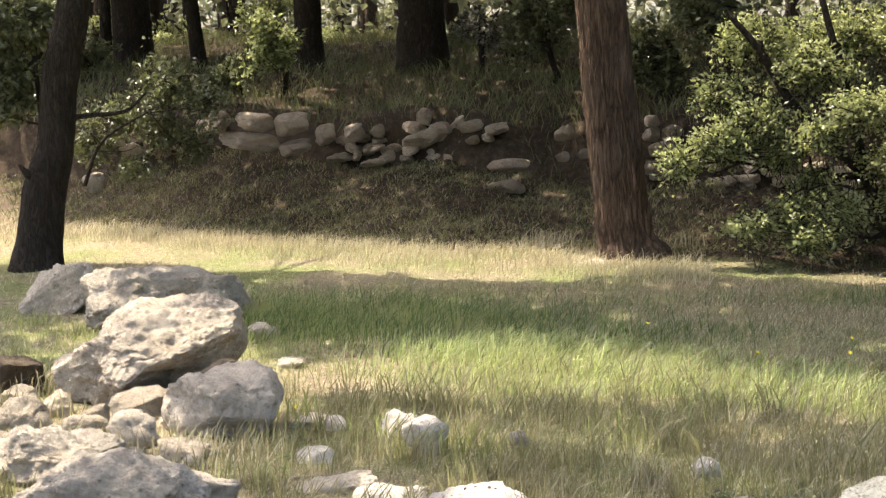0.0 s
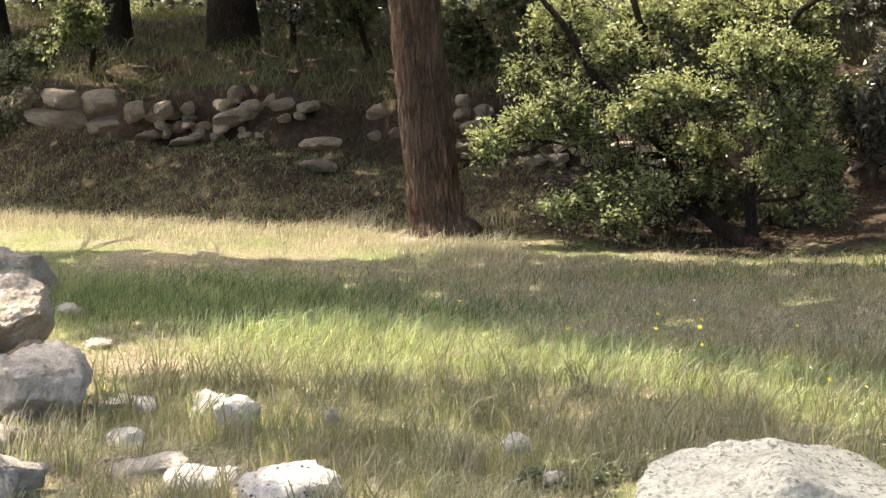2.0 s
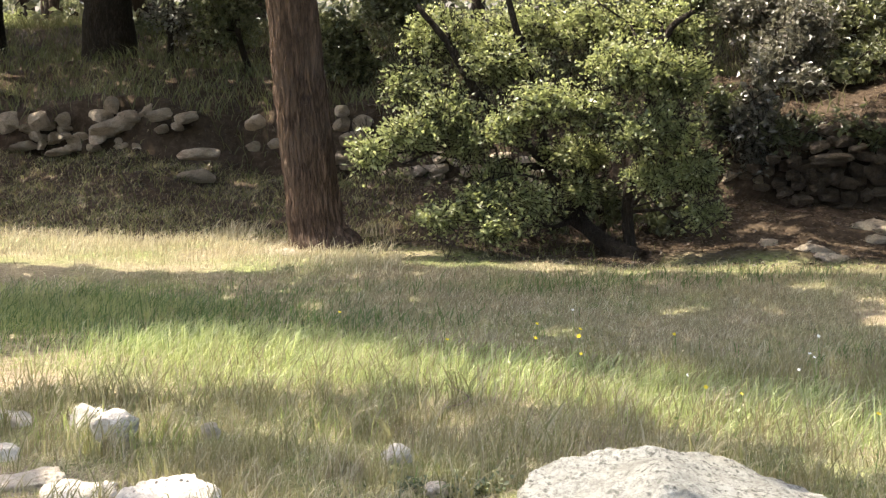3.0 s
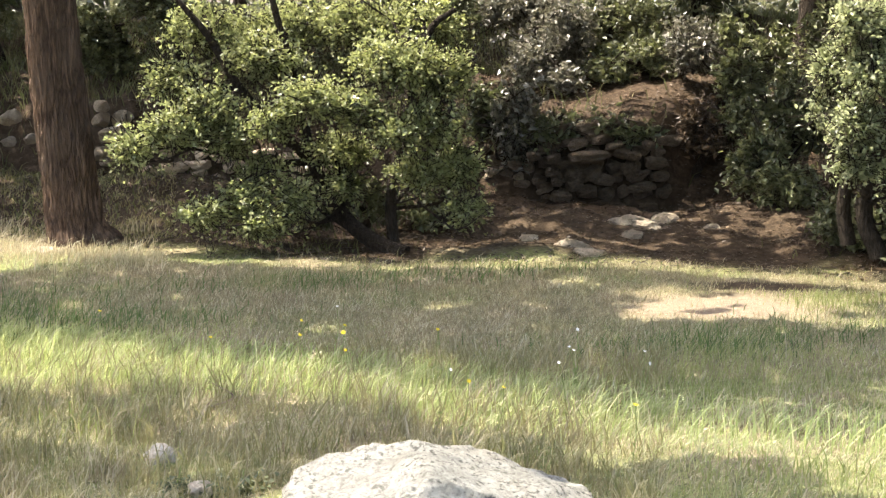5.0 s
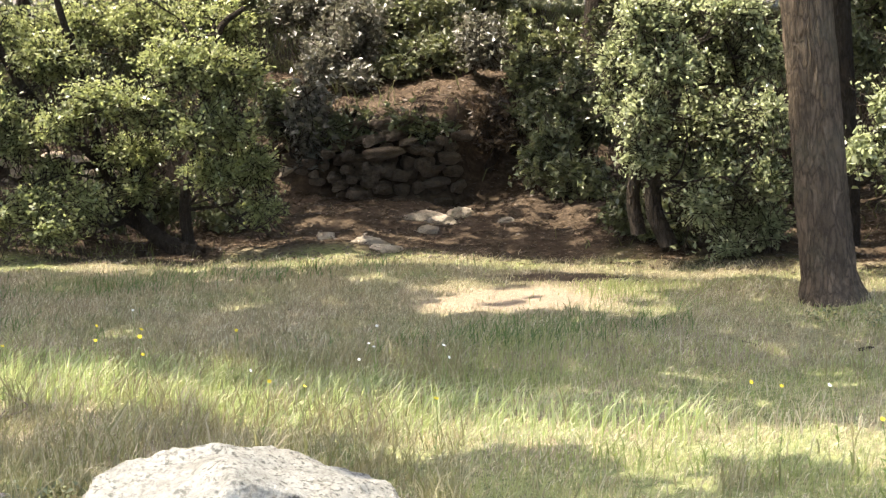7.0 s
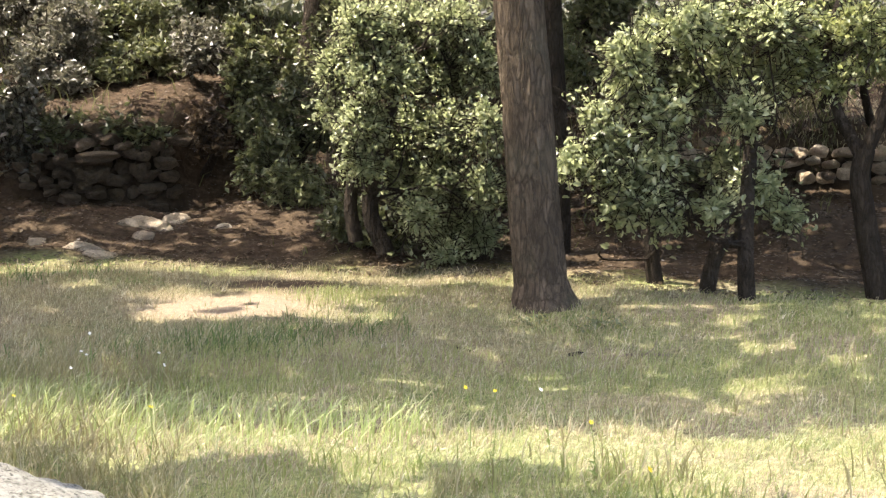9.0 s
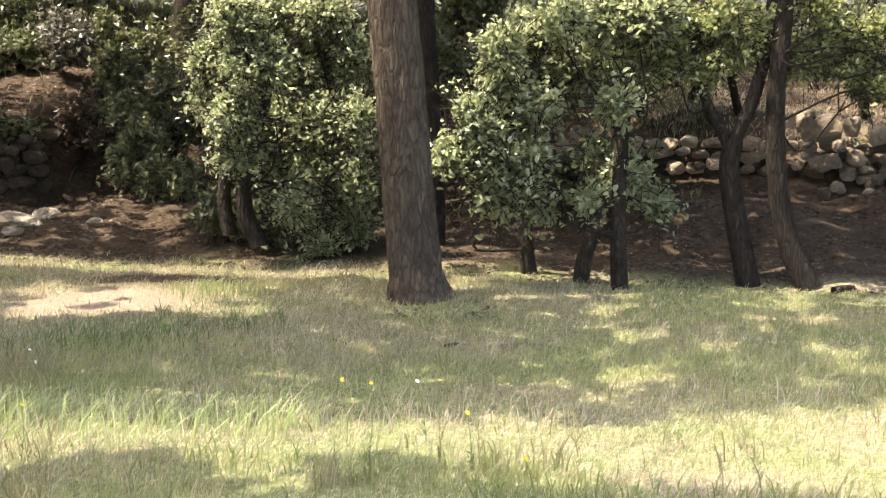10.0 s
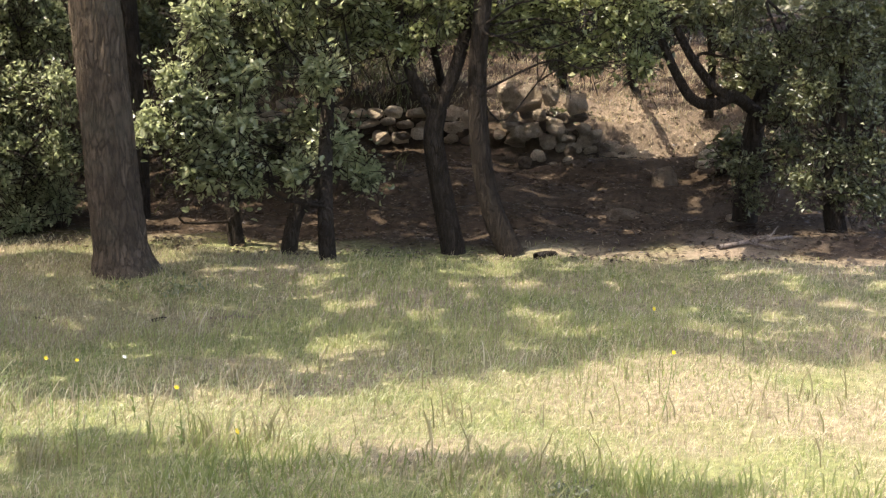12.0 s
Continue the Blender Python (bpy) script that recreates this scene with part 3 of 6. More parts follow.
course(wall_a, 19.1, [(-2.3, 0.56, 0.28, 0.11), (-0.5, 1.06, 0.17, 0.20), (-0.5, 0.82, 0.53, 0.24), (-1.0, 0.68, 0.18, 0.13), (-1.1, 0.59, 0.19, 0.10), (-0.3, 0.63, 0.20, 0.15), (-0.2, 0.50, 0.15, 0.09), (0.7, 0.95, 0.28, 0.25), (0.6, 0.78, 0.13, 0.15), (1.2, 0.71, 0.28, 0.19), (1.0, 0.63, 0.23, 0.11), (1.6, 0.80, 0.22, 0.15)], rng)
course(wall_a, 18.0, [(4.2, 0.88, 0.22, 0.20), (4.1, 0.63, 0.16, 0.11), (4.8, 0.65, 0.14, 0.11), (7.0, 0.48, 0.18, 0.12)], rng)
course(wall_a, 17.4, [(9.09, 0.37, 0.17, 0.12), (9.66, 0.38, 0.18, 0.12), (10.32, 0.40, 0.22, 0.10), (10.32, 0.32, 0.20, 0.09), (9.61, 0.29, 0.18, 0.09), (10.32, 0.24, 0.17, 0.06), (10.91, 0.28, 0.15, 0.08), (8.52, 0.36, 0.15, 0.10), (11.55, 0.39, 0.15, 0.11)], rng)
course(wall_a, 18.0, [(7.82, 0.86, 0.25, 0.17), (7.53, 0.70, 0.34, 0.20), (7.10, 0.85, 0.19, 0.17), (7.11, 0.99, 0.16, 0.13), (7.09, 0.50, 0.19, 0.13), (7.28, 0.40, 0.18, 0.10)], rng)
course(wall_a, 17.7, [(2.3, 0.58, 0.46, 0.15), (2.2, 0.34, 0.40, 0.20)], rng)
course(wall_a, 20.4, [(-9.0, 0.86, 0.23, 0.29), (-9.7, 0.86, 0.19, 0.24), (-9.3, 1.03, 0.22, 0.19), (-11.0, 0.91, 0.29, 0.29), (-10.4, 0.74, 0.24, 0.16), (-8.5, 0.74, 0.23, 0.18), (-7.9, 0.98, 0.20, 0.20)], rng)
rubble(wall_a, -8.2, 1.6, 0.5, 0.92, 0.15, rng, 0.42, 0.05)
rubble(wall_a, -13.0, -9.0, 0.42, 0.95, 0.2, rng, 0.55)
rubble(wall_a, 9.0, 15.0, 0.18, 0.5, 0.14, rng, 0.8)
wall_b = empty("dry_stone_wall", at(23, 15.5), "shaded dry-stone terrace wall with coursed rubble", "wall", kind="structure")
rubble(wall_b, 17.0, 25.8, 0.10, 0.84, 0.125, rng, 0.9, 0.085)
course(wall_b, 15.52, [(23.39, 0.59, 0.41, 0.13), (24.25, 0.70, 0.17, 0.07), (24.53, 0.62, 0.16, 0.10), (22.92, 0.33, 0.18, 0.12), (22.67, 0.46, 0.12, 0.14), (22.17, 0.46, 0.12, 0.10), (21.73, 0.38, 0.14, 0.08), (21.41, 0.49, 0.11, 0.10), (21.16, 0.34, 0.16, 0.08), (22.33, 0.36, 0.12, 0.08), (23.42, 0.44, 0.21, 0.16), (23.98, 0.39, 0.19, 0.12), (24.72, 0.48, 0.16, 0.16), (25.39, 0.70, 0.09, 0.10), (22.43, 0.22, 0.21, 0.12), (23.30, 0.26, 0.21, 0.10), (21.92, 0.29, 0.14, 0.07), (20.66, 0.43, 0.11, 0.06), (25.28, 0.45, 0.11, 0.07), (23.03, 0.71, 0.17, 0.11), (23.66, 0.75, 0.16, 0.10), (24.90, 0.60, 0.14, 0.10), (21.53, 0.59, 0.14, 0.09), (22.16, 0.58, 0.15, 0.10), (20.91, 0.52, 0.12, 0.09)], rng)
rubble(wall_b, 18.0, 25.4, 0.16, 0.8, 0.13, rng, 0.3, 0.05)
wall_c = empty("dry_stone_wall", at(51, 16.5), "half-collapsed dry-stone terrace wall in dappled sun", "wall", kind="structure")
course(wall_c, 16.1, [(51.80, 0.83, 0.41, 0.29), (51.29, 0.88, 0.18, 0.25), (52.34, 0.67, 0.13, 0.12), (53.66, 0.77, 0.23, 0.20), (52.72, 0.85, 0.16, 0.20), (51.42, 0.66, 0.16, 0.09), (51.45, 0.57, 0.17, 0.10), (52.06, 0.53, 0.19, 0.15), (52.88, 0.56, 0.24, 0.16), (52.65, 0.42, 0.16, 0.15), (53.27, 0.46, 0.16, 0.11), (53.43, 0.63, 0.13, 0.08), (53.16, 0.36, 0.14, 0.09), (53.59, 0.35, 0.11, 0.09), (53.89, 0.42, 0.18, 0.13), (54.09, 0.34, 0.16, 0.09), (54.57, 0.37, 0.13, 0.09), (54.83, 0.31, 0.11, 0.06), (54.25, 0.50, 0.14, 0.09), (49.56, 0.69, 0.12, 0.10), (49.94, 0.66, 0.11, 0.11), (48.33, 0.47, 0.15, 0.11), (47.24, 0.59, 0.13, 0.09), (47.83, 0.45, 0.14, 0.09), (49.58, 0.55, 0.14, 0.10), (51.03, 0.47, 0.11, 0.09), (53.87, 0.55, 0.13, 0.10)], rng)
course(wall_c, 16.3, [(43.27, 0.61, 0.51, 0.13), (42.89, 0.77, 0.29, 0.09), (43.90, 0.74, 0.22, 0.11), (42.26, 0.59, 0.22, 0.11)], rng)
rubble(wall_c, 44.8, 54.0, 0.34, 0.66, 0.125, rng, 0.75)
for _ in range(40):
    b = rng.uniform(51.2, 56.6)
    top = 0.74 - (b - 51.2) * 0.085
    z = rng.uniform(0.2, max(0.24, top))
    size = rng.uniform(0.075, 0.13)
    lay(wall_c, b, 16.15 - (top - z) * 0.75, z, size * rng.uniform(1, 1.5), size, rng, size)
rubble(wall_c, 57.5, 61.5, 0.34, 0.62, 0.13, rng, 0.35, -0.2)


# ---- leaves, limbs, trees ----
def unit(v):
    return v / np.maximum(np.linalg.norm(v, axis=1), 1e-6)[:, None]


def leaf_cards(centres, sizes, rng, up=0.5, narrow=0.5, fold=0.25, way=None, full=False):
    """Folded leaf blades at the given points: vertices and triangles; full ones are rounder."""
    n = len(centres)
    nrm = rng.normal(size=(n, 3))
    nrm[:, 2] += up * 2
    nrm = unit(nrm)
    way = rng.normal(size=(n, 3)) if way is None else way
    way = unit(way - nrm * (way * nrm).sum(1)[:, None])
    side = np.cross(nrm, way)
    s = np.asarray(sizes)[:, None]
    base, tip = centres - way * s * 0.5, centres + way * s * 0.5
    lift, k = nrm * s * fold * 0.5, np.arange(n)[:, None]
    if full:
        half = side * s * narrow * 0.5
        a, b = centres - way * s * 0.2 + lift, centres + way * s * 0.22 + lift * 0.7
        verts = np.stack([base, a + half, b + half * 0.85, tip - lift * 0.4, b - half * 0.85, a - half], 1).reshape(-1, 3)
        faces = np.concatenate([k * 6 + [0, 1, 2], k * 6 + [0, 2, 3], k * 6 + [0, 3, 4], k * 6 + [0, 4, 5]], 0)
        return verts, faces
    a = centres + side * s * narrow * 0.5 + lift - way * s * 0.05
    b = centres - side * s * narrow * 0.5 + lift - way * s * 0.05
    verts = np.stack([base, a, tip, b], 1).reshape(-1, 3)
    faces = np.concatenate([k * 4 + [0, 1, 2], k * 4 + [0, 2, 3]], 0)
    return verts, faces


def sprays(lobes, count, rng, length=0.28, per=9, shell=0.85, gap=-0.45, seed=0):
    """Twigs that reach out through rounded lobes (x, y, z, rx, ry, rz), and the leaves set along them."""
    lobes = np.asarray(lobes, float)
    weight = lobes[:, 3] * lobes[:, 5]
    n = max(3, count // per)
    pick = rng.choice(len(lobes), size=n, p=weight / weight.sum())
    d = unit(rng.normal(size=(n, 3)))
    rad = (1 - shell * rng.random(n) ** 1.6) * (1 + 0.16 * rng.normal(size=n))
    tip = lobes[pick, :3] + d * rad[:, None] * lobes[pick, 3:6]
    keep = lumpy(tip, seed, gap)
    tip, d = tip[keep], d[keep]
    run = unit(d + np.array([0, 0, 0.12]) + rng.normal(size=tip.shape) * 0.55)
    size = length * rng.uniform(0.5, 1.35, len(tip))
    root = tip - run * size[:, None]
    which = np.repeat(np.arange(len(tip)), per)
    along = 0.22 + 0.8 * rng.random(len(which)) ** 0.8
    out = unit(rng.normal(size=(len(which), 3)))
    spread = (0.24 * size[which] * (1.3 - along))[:, None]
    place = root[which] + run[which] * (size[which] * along)[:, None] + out * spread
    return root, tip, place, run[which] * 0.7 + out


def twig_sticks(root, tip, radius):
    """Thin three-sided sticks from root to tip."""
    n = len(root)
    t = unit(tip - root)
    a = unit(np.cross(t, np.array([0.31, 0.95, 0.05])))
    b = np.cross(t, a)
    ring = [root + (a * math.cos(w) + b * math.sin(w)) * radius for w in (0, 2.1, 4.2)]
    verts = np.stack([*ring, tip], 1).reshape(-1, 3)
    k = np.arange(n)[:, None] * 4
    return verts, np.concatenate([k + [0, 1, 3], k + [1, 2, 3], k + [2, 0, 3]], 0)


def tube(points, radii, sides=12, rough=0.0, seed=0, grain=6.0):
    """A tapered limb along a smooth line through the points."""
    pts, rad = np.asarray(points, float), np.asarray(radii, float)
    u = np.linspace(0, len(pts) - 1, max(2, (len(pts) - 1) * (4 if rough == 0 else 26)))
    k = np.clip(u.astype(int), 0, len(pts) - 2)
    f = (u - k)[:, None]
    tan = np.gradient(pts, axis=0)
    h = lambda a, b, c, d: (2 * f**3 - 3 * f**2 + 1) * a + (f**3 - 2 * f**2 + f) * b + (3 * f**2 - 2 * f**3) * c + (f**3 - f**2) * d
    line = h(pts[k], tan[k], pts[k + 1], tan[k + 1])
    r = np.interp(u, np.arange(len(rad)), rad)
    t = np.gradient(line, axis=0)
    t /= np.linalg.norm(t, axis=1)[:, None]
    ref = np.array([0.31, 0.95, 0.05])
    a = np.cross(t, ref)
    a /= np.linalg.norm(a, axis=1)[:, None]
    b = np.cross(t, a)
    ang = np.linspace(0, 2 * np.pi, sides, endpoint=False)
    ring = np.cos(ang)[None, :, None] * a[:, None] + np.sin(ang)[None, :, None] * b[:, None]
    rr = np.repeat(r[:, None], sides, 1)
    if rough:
        for i in range(len(line)):
            for j in range(sides):
                q = Vector((np.cos(ang[j]) * grain * r[0] * 2.6, np.sin(ang[j]) * grain * r[0] * 2.6, line[i, 2] * grain * 0.35 + seed))
                v = noise.ridged_multi_fractal(q, 0.9, 2.0, 3, 1.0, 2.0) - 1.1
                rr[i, j] *= 1 - rough * v
                rr[i, j] *= 1 + 0.06 * noise.noise(Vector((np.cos(ang[j]) * 1.2, np.sin(ang[j]) * 1.2, line[i, 2] * 0.8 + seed)))
    verts = (line[:, None] + ring * rr[:, :, None]).reshape(-1, 3)
    i, j = np.meshgrid(np.arange(len(line) - 1), np.arange(sides), indexing="ij")
    j2 = (j + 1) % sides
    faces = np.stack([i * sides + j, i * sides + j2, (i + 1) * sides + j2, (i + 1) * sides + j], -1).reshape(-1, 4)
    return verts, faces


def join(pieces):
    vs, fs, n = [], [], 0
    for v, f in pieces:
        vs.append(v)
        fs.append(f + n)
        n += len(v)
    return np.concatenate(vs), np.concatenate(fs)


def limb(name, parent, points, radii, material, sides=10, rough=0.0, seed=0, grain=6.0, label=""):
    base = np.array(parent.location)
    v, f = tube(np.array([np.array(p) for p in points]) - base, radii, sides, rough, seed, grain)
    return child(name, fast_mesh(name, v, f, material, True), parent, label)


def foliage(name, parent, places, sizes, material, rng, up=0.5, narrow=0.5, label="", fold=0.25, way=None, full=False):
    v, f = leaf_cards(np.asarray(places) - np.array(parent.location), sizes, rng, up, narrow, fold, way, full)
    return child(name, fast_mesh(name, v, f, material), parent, label)


def lobes_at(spots):
    """Lobes given as bearing, distance, height, half-width, half-height."""
    return [(*at(b, d, z), w, w * 0.85, h) for (b, d, z), w, h in spots]


def branches(parent, start, lobes, rng, material, radius=0.02):
    for x, y, z, rx, ry, rz in lobes:
        hub = np.array([x, y, z])
        s = np.array(start) + rng.normal(size=3) * 0.03
        fork = s * 0.35 + hub * 0.65 + rng.normal(size=3) * 0.06
        pieces = [tube([s, (s + fork) / 2 + rng.normal(size=3) * 0.1, fork], [radius, radius * 0.8, radius * 0.6], 6)]
        for _ in range(4):
            end = hub + rng.normal(size=3) * np.array([rx, ry, rz]) * 0.5
            mid = (fork + end) / 2 + rng.normal(size=3) * 0.08
            pieces.append(tube([fork, mid, end], [radius * 0.6, radius * 0.4, radius * 0.15], 5))
        v, f = join(pieces)
        child("branch", fast_mesh("branch", v - np.array(parent.location), f, material, True), parent)


def lumpy(p, seed, least):
    """True where a crown is dense: leaves gather in bunches with gaps between."""
    x, y, z = p[:, 0], p[:, 1], p[:, 2]
    k = seed * 1.7
    g = (np.sin(13 * x + 4 * z + k) * np.sin(12 * y - 5 * x + 2 * k) + np.sin(17 * z + 6 * y + k) * np.sin(15 * x - 7 * z) + 0.7 * np.sin(5 * x + 3 * k) * np.sin(6 * z + 4 * y + k))
    return g > least


def small_tree(label, trunk_lines, spots, leaves, leaf_size, leaf, seed, category="tree", material=OAK_BARK, length=0.28, name="oak_tree", shell=0.85, up=0.4, twig=0.016, gap=-0.75, full=True, group=""):
    """A tree or shrub: trunk lines [(points, radii)], branches to lobes of foliage, leafy twigs through them."""
    r = np.random.default_rng(seed)
    foot = trunk_lines[0][0][0]
    tree = empty(name, Vector(foot), label, category, group)
    for pts, rad in trunk_lines:
        limb("trunk", tree, pts, rad, material, 14, 0.05 if rad[0] > 0.05 else 0.0, seed)
    lobes = lobes_at(spots)
    ways = np.array([np.array(p) for pts, _ in trunk_lines for p in pts[1:]])
    for x, y, z, rx, ry, rz in lobes:
        hub = np.array([x, y, z])
        low = ways[ways[:, 2] < z + 0.1] if (ways[:, 2] < z + 0.1).any() else ways
        branches(tree, low[np.linalg.norm(low - hub, axis=1).argmin()], [(x, y, z, rx, ry, rz)], r, material, twig)
    root, tip, place, way = sprays(lobes, leaves, r, length, 9, shell, gap, seed)
    above = place[:, 2] > land(place[:, 0], place[:, 1]) + 0.03
    place, way = place[above], way[above]
    foliage("foliage", tree, place, r.uniform(0.6, 1.3, len(place)) * leaf_size, leaf, r, up, 0.58, "", 0.3, way, full)
    v, f = twig_sticks(root - np.array(foot), tip - np.array(foot), 0.0035)
    tagged(child("branchwork", fast_mesh("branchwork", v, f, material), tree), kind="stuff")
    return tree


TALL = []


def tall_tree(name, label, points, radii, material, top, sides=16, rough=0.05, seed=1, grain=6.0, flare=0.0, group=""):
    """A tall trunk that goes on beyond the view to its crown; the crown is hung on it further down."""
    pts = [Vector(p) for p in points]
    foot = pts[0].copy()
    foot.z = float(land(foot.x, foot.y)) - 0.08
    lean = (pts[-1] - pts[0]) / max(0.5, pts[-1].z - pts[0].z)
    pts = [foot] + pts[1:]
    radii = list(radii)
    while pts[-1].z < top:
        pts.append(pts[-1] + lean * 2.2)
        radii.append(max(0.05, radii[-1] * 0.82))
    if flare:
        radii[0] *= 1 + flare
    tree = empty(name, foot, label, "tree", group)
    limb("trunk", tree, pts, radii, material, sides, rough, seed, grain)
    TALL.append((tree, pts, radii))
    return tree

tall_tree('pine_tree', 'tall pine with thick ridged red-brown bark', [at(*p) for p in [(6.46, 14, -0.05), (6.17, 14, 0.17), (5.94, 14, 0.73), (5.71, 14, 1.34), (5.48, 14, 2.12)]], [0.245, 0.225, 0.212, 0.208, 0.202], PINE_BARK, 4.8, 170, 0.09, 3, 12.0, 0.35)
tall_tree('pine_tree', 'tall pine with grey-brown flaky bark', [at(*p) for p in [(38.52, 10.5, -0.04), (38.32, 10.5, 0.16), (38.04, 10.5, 0.65), (37.77, 10.5, 1.25), (37.42, 10.5, 1.87)]], [0.19, 0.165, 0.16, 0.155, 0.152], GREY_BARK, 4.4, 120, 0.045, 8, 13.0, 0.3)
left_oak = tall_tree('oak_tree', 'leaning dark-barked oak at the edge of the meadow', [at(*p) for p in [(-13.60, 14.7, -0.03), (-13.44, 14.7, 0.21), (-13.16, 14.7, 0.70), (-12.79, 14.7, 1.02), (-12.58, 14.7, 1.48), (-12.27, 14.7, 1.87), (-11.94, 14.7, 2.25)]], [0.215, 0.19, 0.178, 0.155, 0.15, 0.15, 0.14], OAK_BARK, 3.7, 48, 0.06, 12, 7.0, 0.15)
limb('stub', left_oak, [at(*p) for p in [(-13.34, 14.7, 0.74), (-13.72, 14.6, 0.81), (-13.96, 14.6, 0.89)]], [0.05, 0.035, 0.012], OAK_BARK, 8, label='short broken branch stub')
limb('bough', left_oak, [at(*p) for p in [(-12.47, 14.7, 1.26), (-11.60, 14.6, 1.28), (-10.45, 14.5, 1.31), (-9.76, 14.4, 1.46)]], [0.03, 0.022, 0.016, 0.008], OAK_BARK, 7)
BACK = 'trunks on the terrace'
tall_tree('pine_tree', 'slender pine trunk among the shaded wood', [at(*p) for p in [(-11.49, 30, 1.13), (-11.31, 30, 2.03), (-11.14, 30, 2.92)]], [0.10, 0.09, 0.09], GREY_BARK, 9.0, 18, 0.04, 20, 6.0, 0.1, BACK)
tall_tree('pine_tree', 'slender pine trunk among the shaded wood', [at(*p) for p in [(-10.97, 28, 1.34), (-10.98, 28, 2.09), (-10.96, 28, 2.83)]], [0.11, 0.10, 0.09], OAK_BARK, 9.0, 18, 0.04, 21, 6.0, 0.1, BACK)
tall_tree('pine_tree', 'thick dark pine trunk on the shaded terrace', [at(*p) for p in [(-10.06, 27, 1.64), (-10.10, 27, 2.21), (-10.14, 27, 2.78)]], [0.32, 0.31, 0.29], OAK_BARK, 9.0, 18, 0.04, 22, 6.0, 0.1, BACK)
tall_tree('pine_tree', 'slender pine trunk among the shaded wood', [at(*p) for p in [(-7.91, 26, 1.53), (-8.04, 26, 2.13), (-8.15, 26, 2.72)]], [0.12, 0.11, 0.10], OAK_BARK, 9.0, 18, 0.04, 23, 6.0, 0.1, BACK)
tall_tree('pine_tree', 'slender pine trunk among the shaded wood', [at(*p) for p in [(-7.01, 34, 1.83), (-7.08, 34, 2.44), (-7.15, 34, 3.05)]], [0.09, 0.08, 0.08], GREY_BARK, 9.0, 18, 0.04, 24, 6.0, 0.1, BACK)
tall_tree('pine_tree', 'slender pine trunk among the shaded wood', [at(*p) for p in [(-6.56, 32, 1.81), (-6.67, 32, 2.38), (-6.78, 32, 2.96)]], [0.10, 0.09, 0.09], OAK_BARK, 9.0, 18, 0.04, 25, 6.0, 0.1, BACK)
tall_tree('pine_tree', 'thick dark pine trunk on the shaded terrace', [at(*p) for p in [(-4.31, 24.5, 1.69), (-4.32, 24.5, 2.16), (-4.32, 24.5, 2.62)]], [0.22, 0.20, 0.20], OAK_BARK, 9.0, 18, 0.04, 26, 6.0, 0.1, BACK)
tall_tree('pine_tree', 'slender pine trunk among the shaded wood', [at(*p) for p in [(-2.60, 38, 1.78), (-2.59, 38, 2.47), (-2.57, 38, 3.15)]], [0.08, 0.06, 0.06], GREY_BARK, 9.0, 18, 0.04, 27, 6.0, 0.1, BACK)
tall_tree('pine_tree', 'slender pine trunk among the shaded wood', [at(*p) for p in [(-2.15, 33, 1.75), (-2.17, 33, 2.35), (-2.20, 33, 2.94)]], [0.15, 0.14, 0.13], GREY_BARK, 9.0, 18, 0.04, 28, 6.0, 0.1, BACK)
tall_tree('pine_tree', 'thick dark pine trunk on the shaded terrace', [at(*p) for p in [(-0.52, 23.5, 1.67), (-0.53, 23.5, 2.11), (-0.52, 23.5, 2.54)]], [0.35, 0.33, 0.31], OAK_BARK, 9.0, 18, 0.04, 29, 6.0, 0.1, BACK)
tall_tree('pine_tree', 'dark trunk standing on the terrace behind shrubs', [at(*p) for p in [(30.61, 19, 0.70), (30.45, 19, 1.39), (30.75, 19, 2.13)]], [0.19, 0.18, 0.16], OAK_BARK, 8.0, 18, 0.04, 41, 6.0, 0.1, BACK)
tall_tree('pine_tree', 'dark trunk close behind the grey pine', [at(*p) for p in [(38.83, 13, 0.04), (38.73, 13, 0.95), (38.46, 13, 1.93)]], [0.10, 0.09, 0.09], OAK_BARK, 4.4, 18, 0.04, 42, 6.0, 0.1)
# Pines out of view, assumed from the shade bands, to carry crowns.
for spot, seed in (((-27, 17), 51), ((-36, 12), 52), ((-50, 9), 53), ((-24, 24), 54), ((-75, 8), 55)):
    foot = at(*spot)
    tall_tree("pine_tree", "assumed pine trunk out of view beside the meadow", [foot, foot + Vector((0.05, 0, 2)), foot + Vector((0.1, 0.05, 4))], [0.2, 0.18, 0.16], GREY_BARK, 8.0, 14, 0.0, seed, 6.0, 0.1)

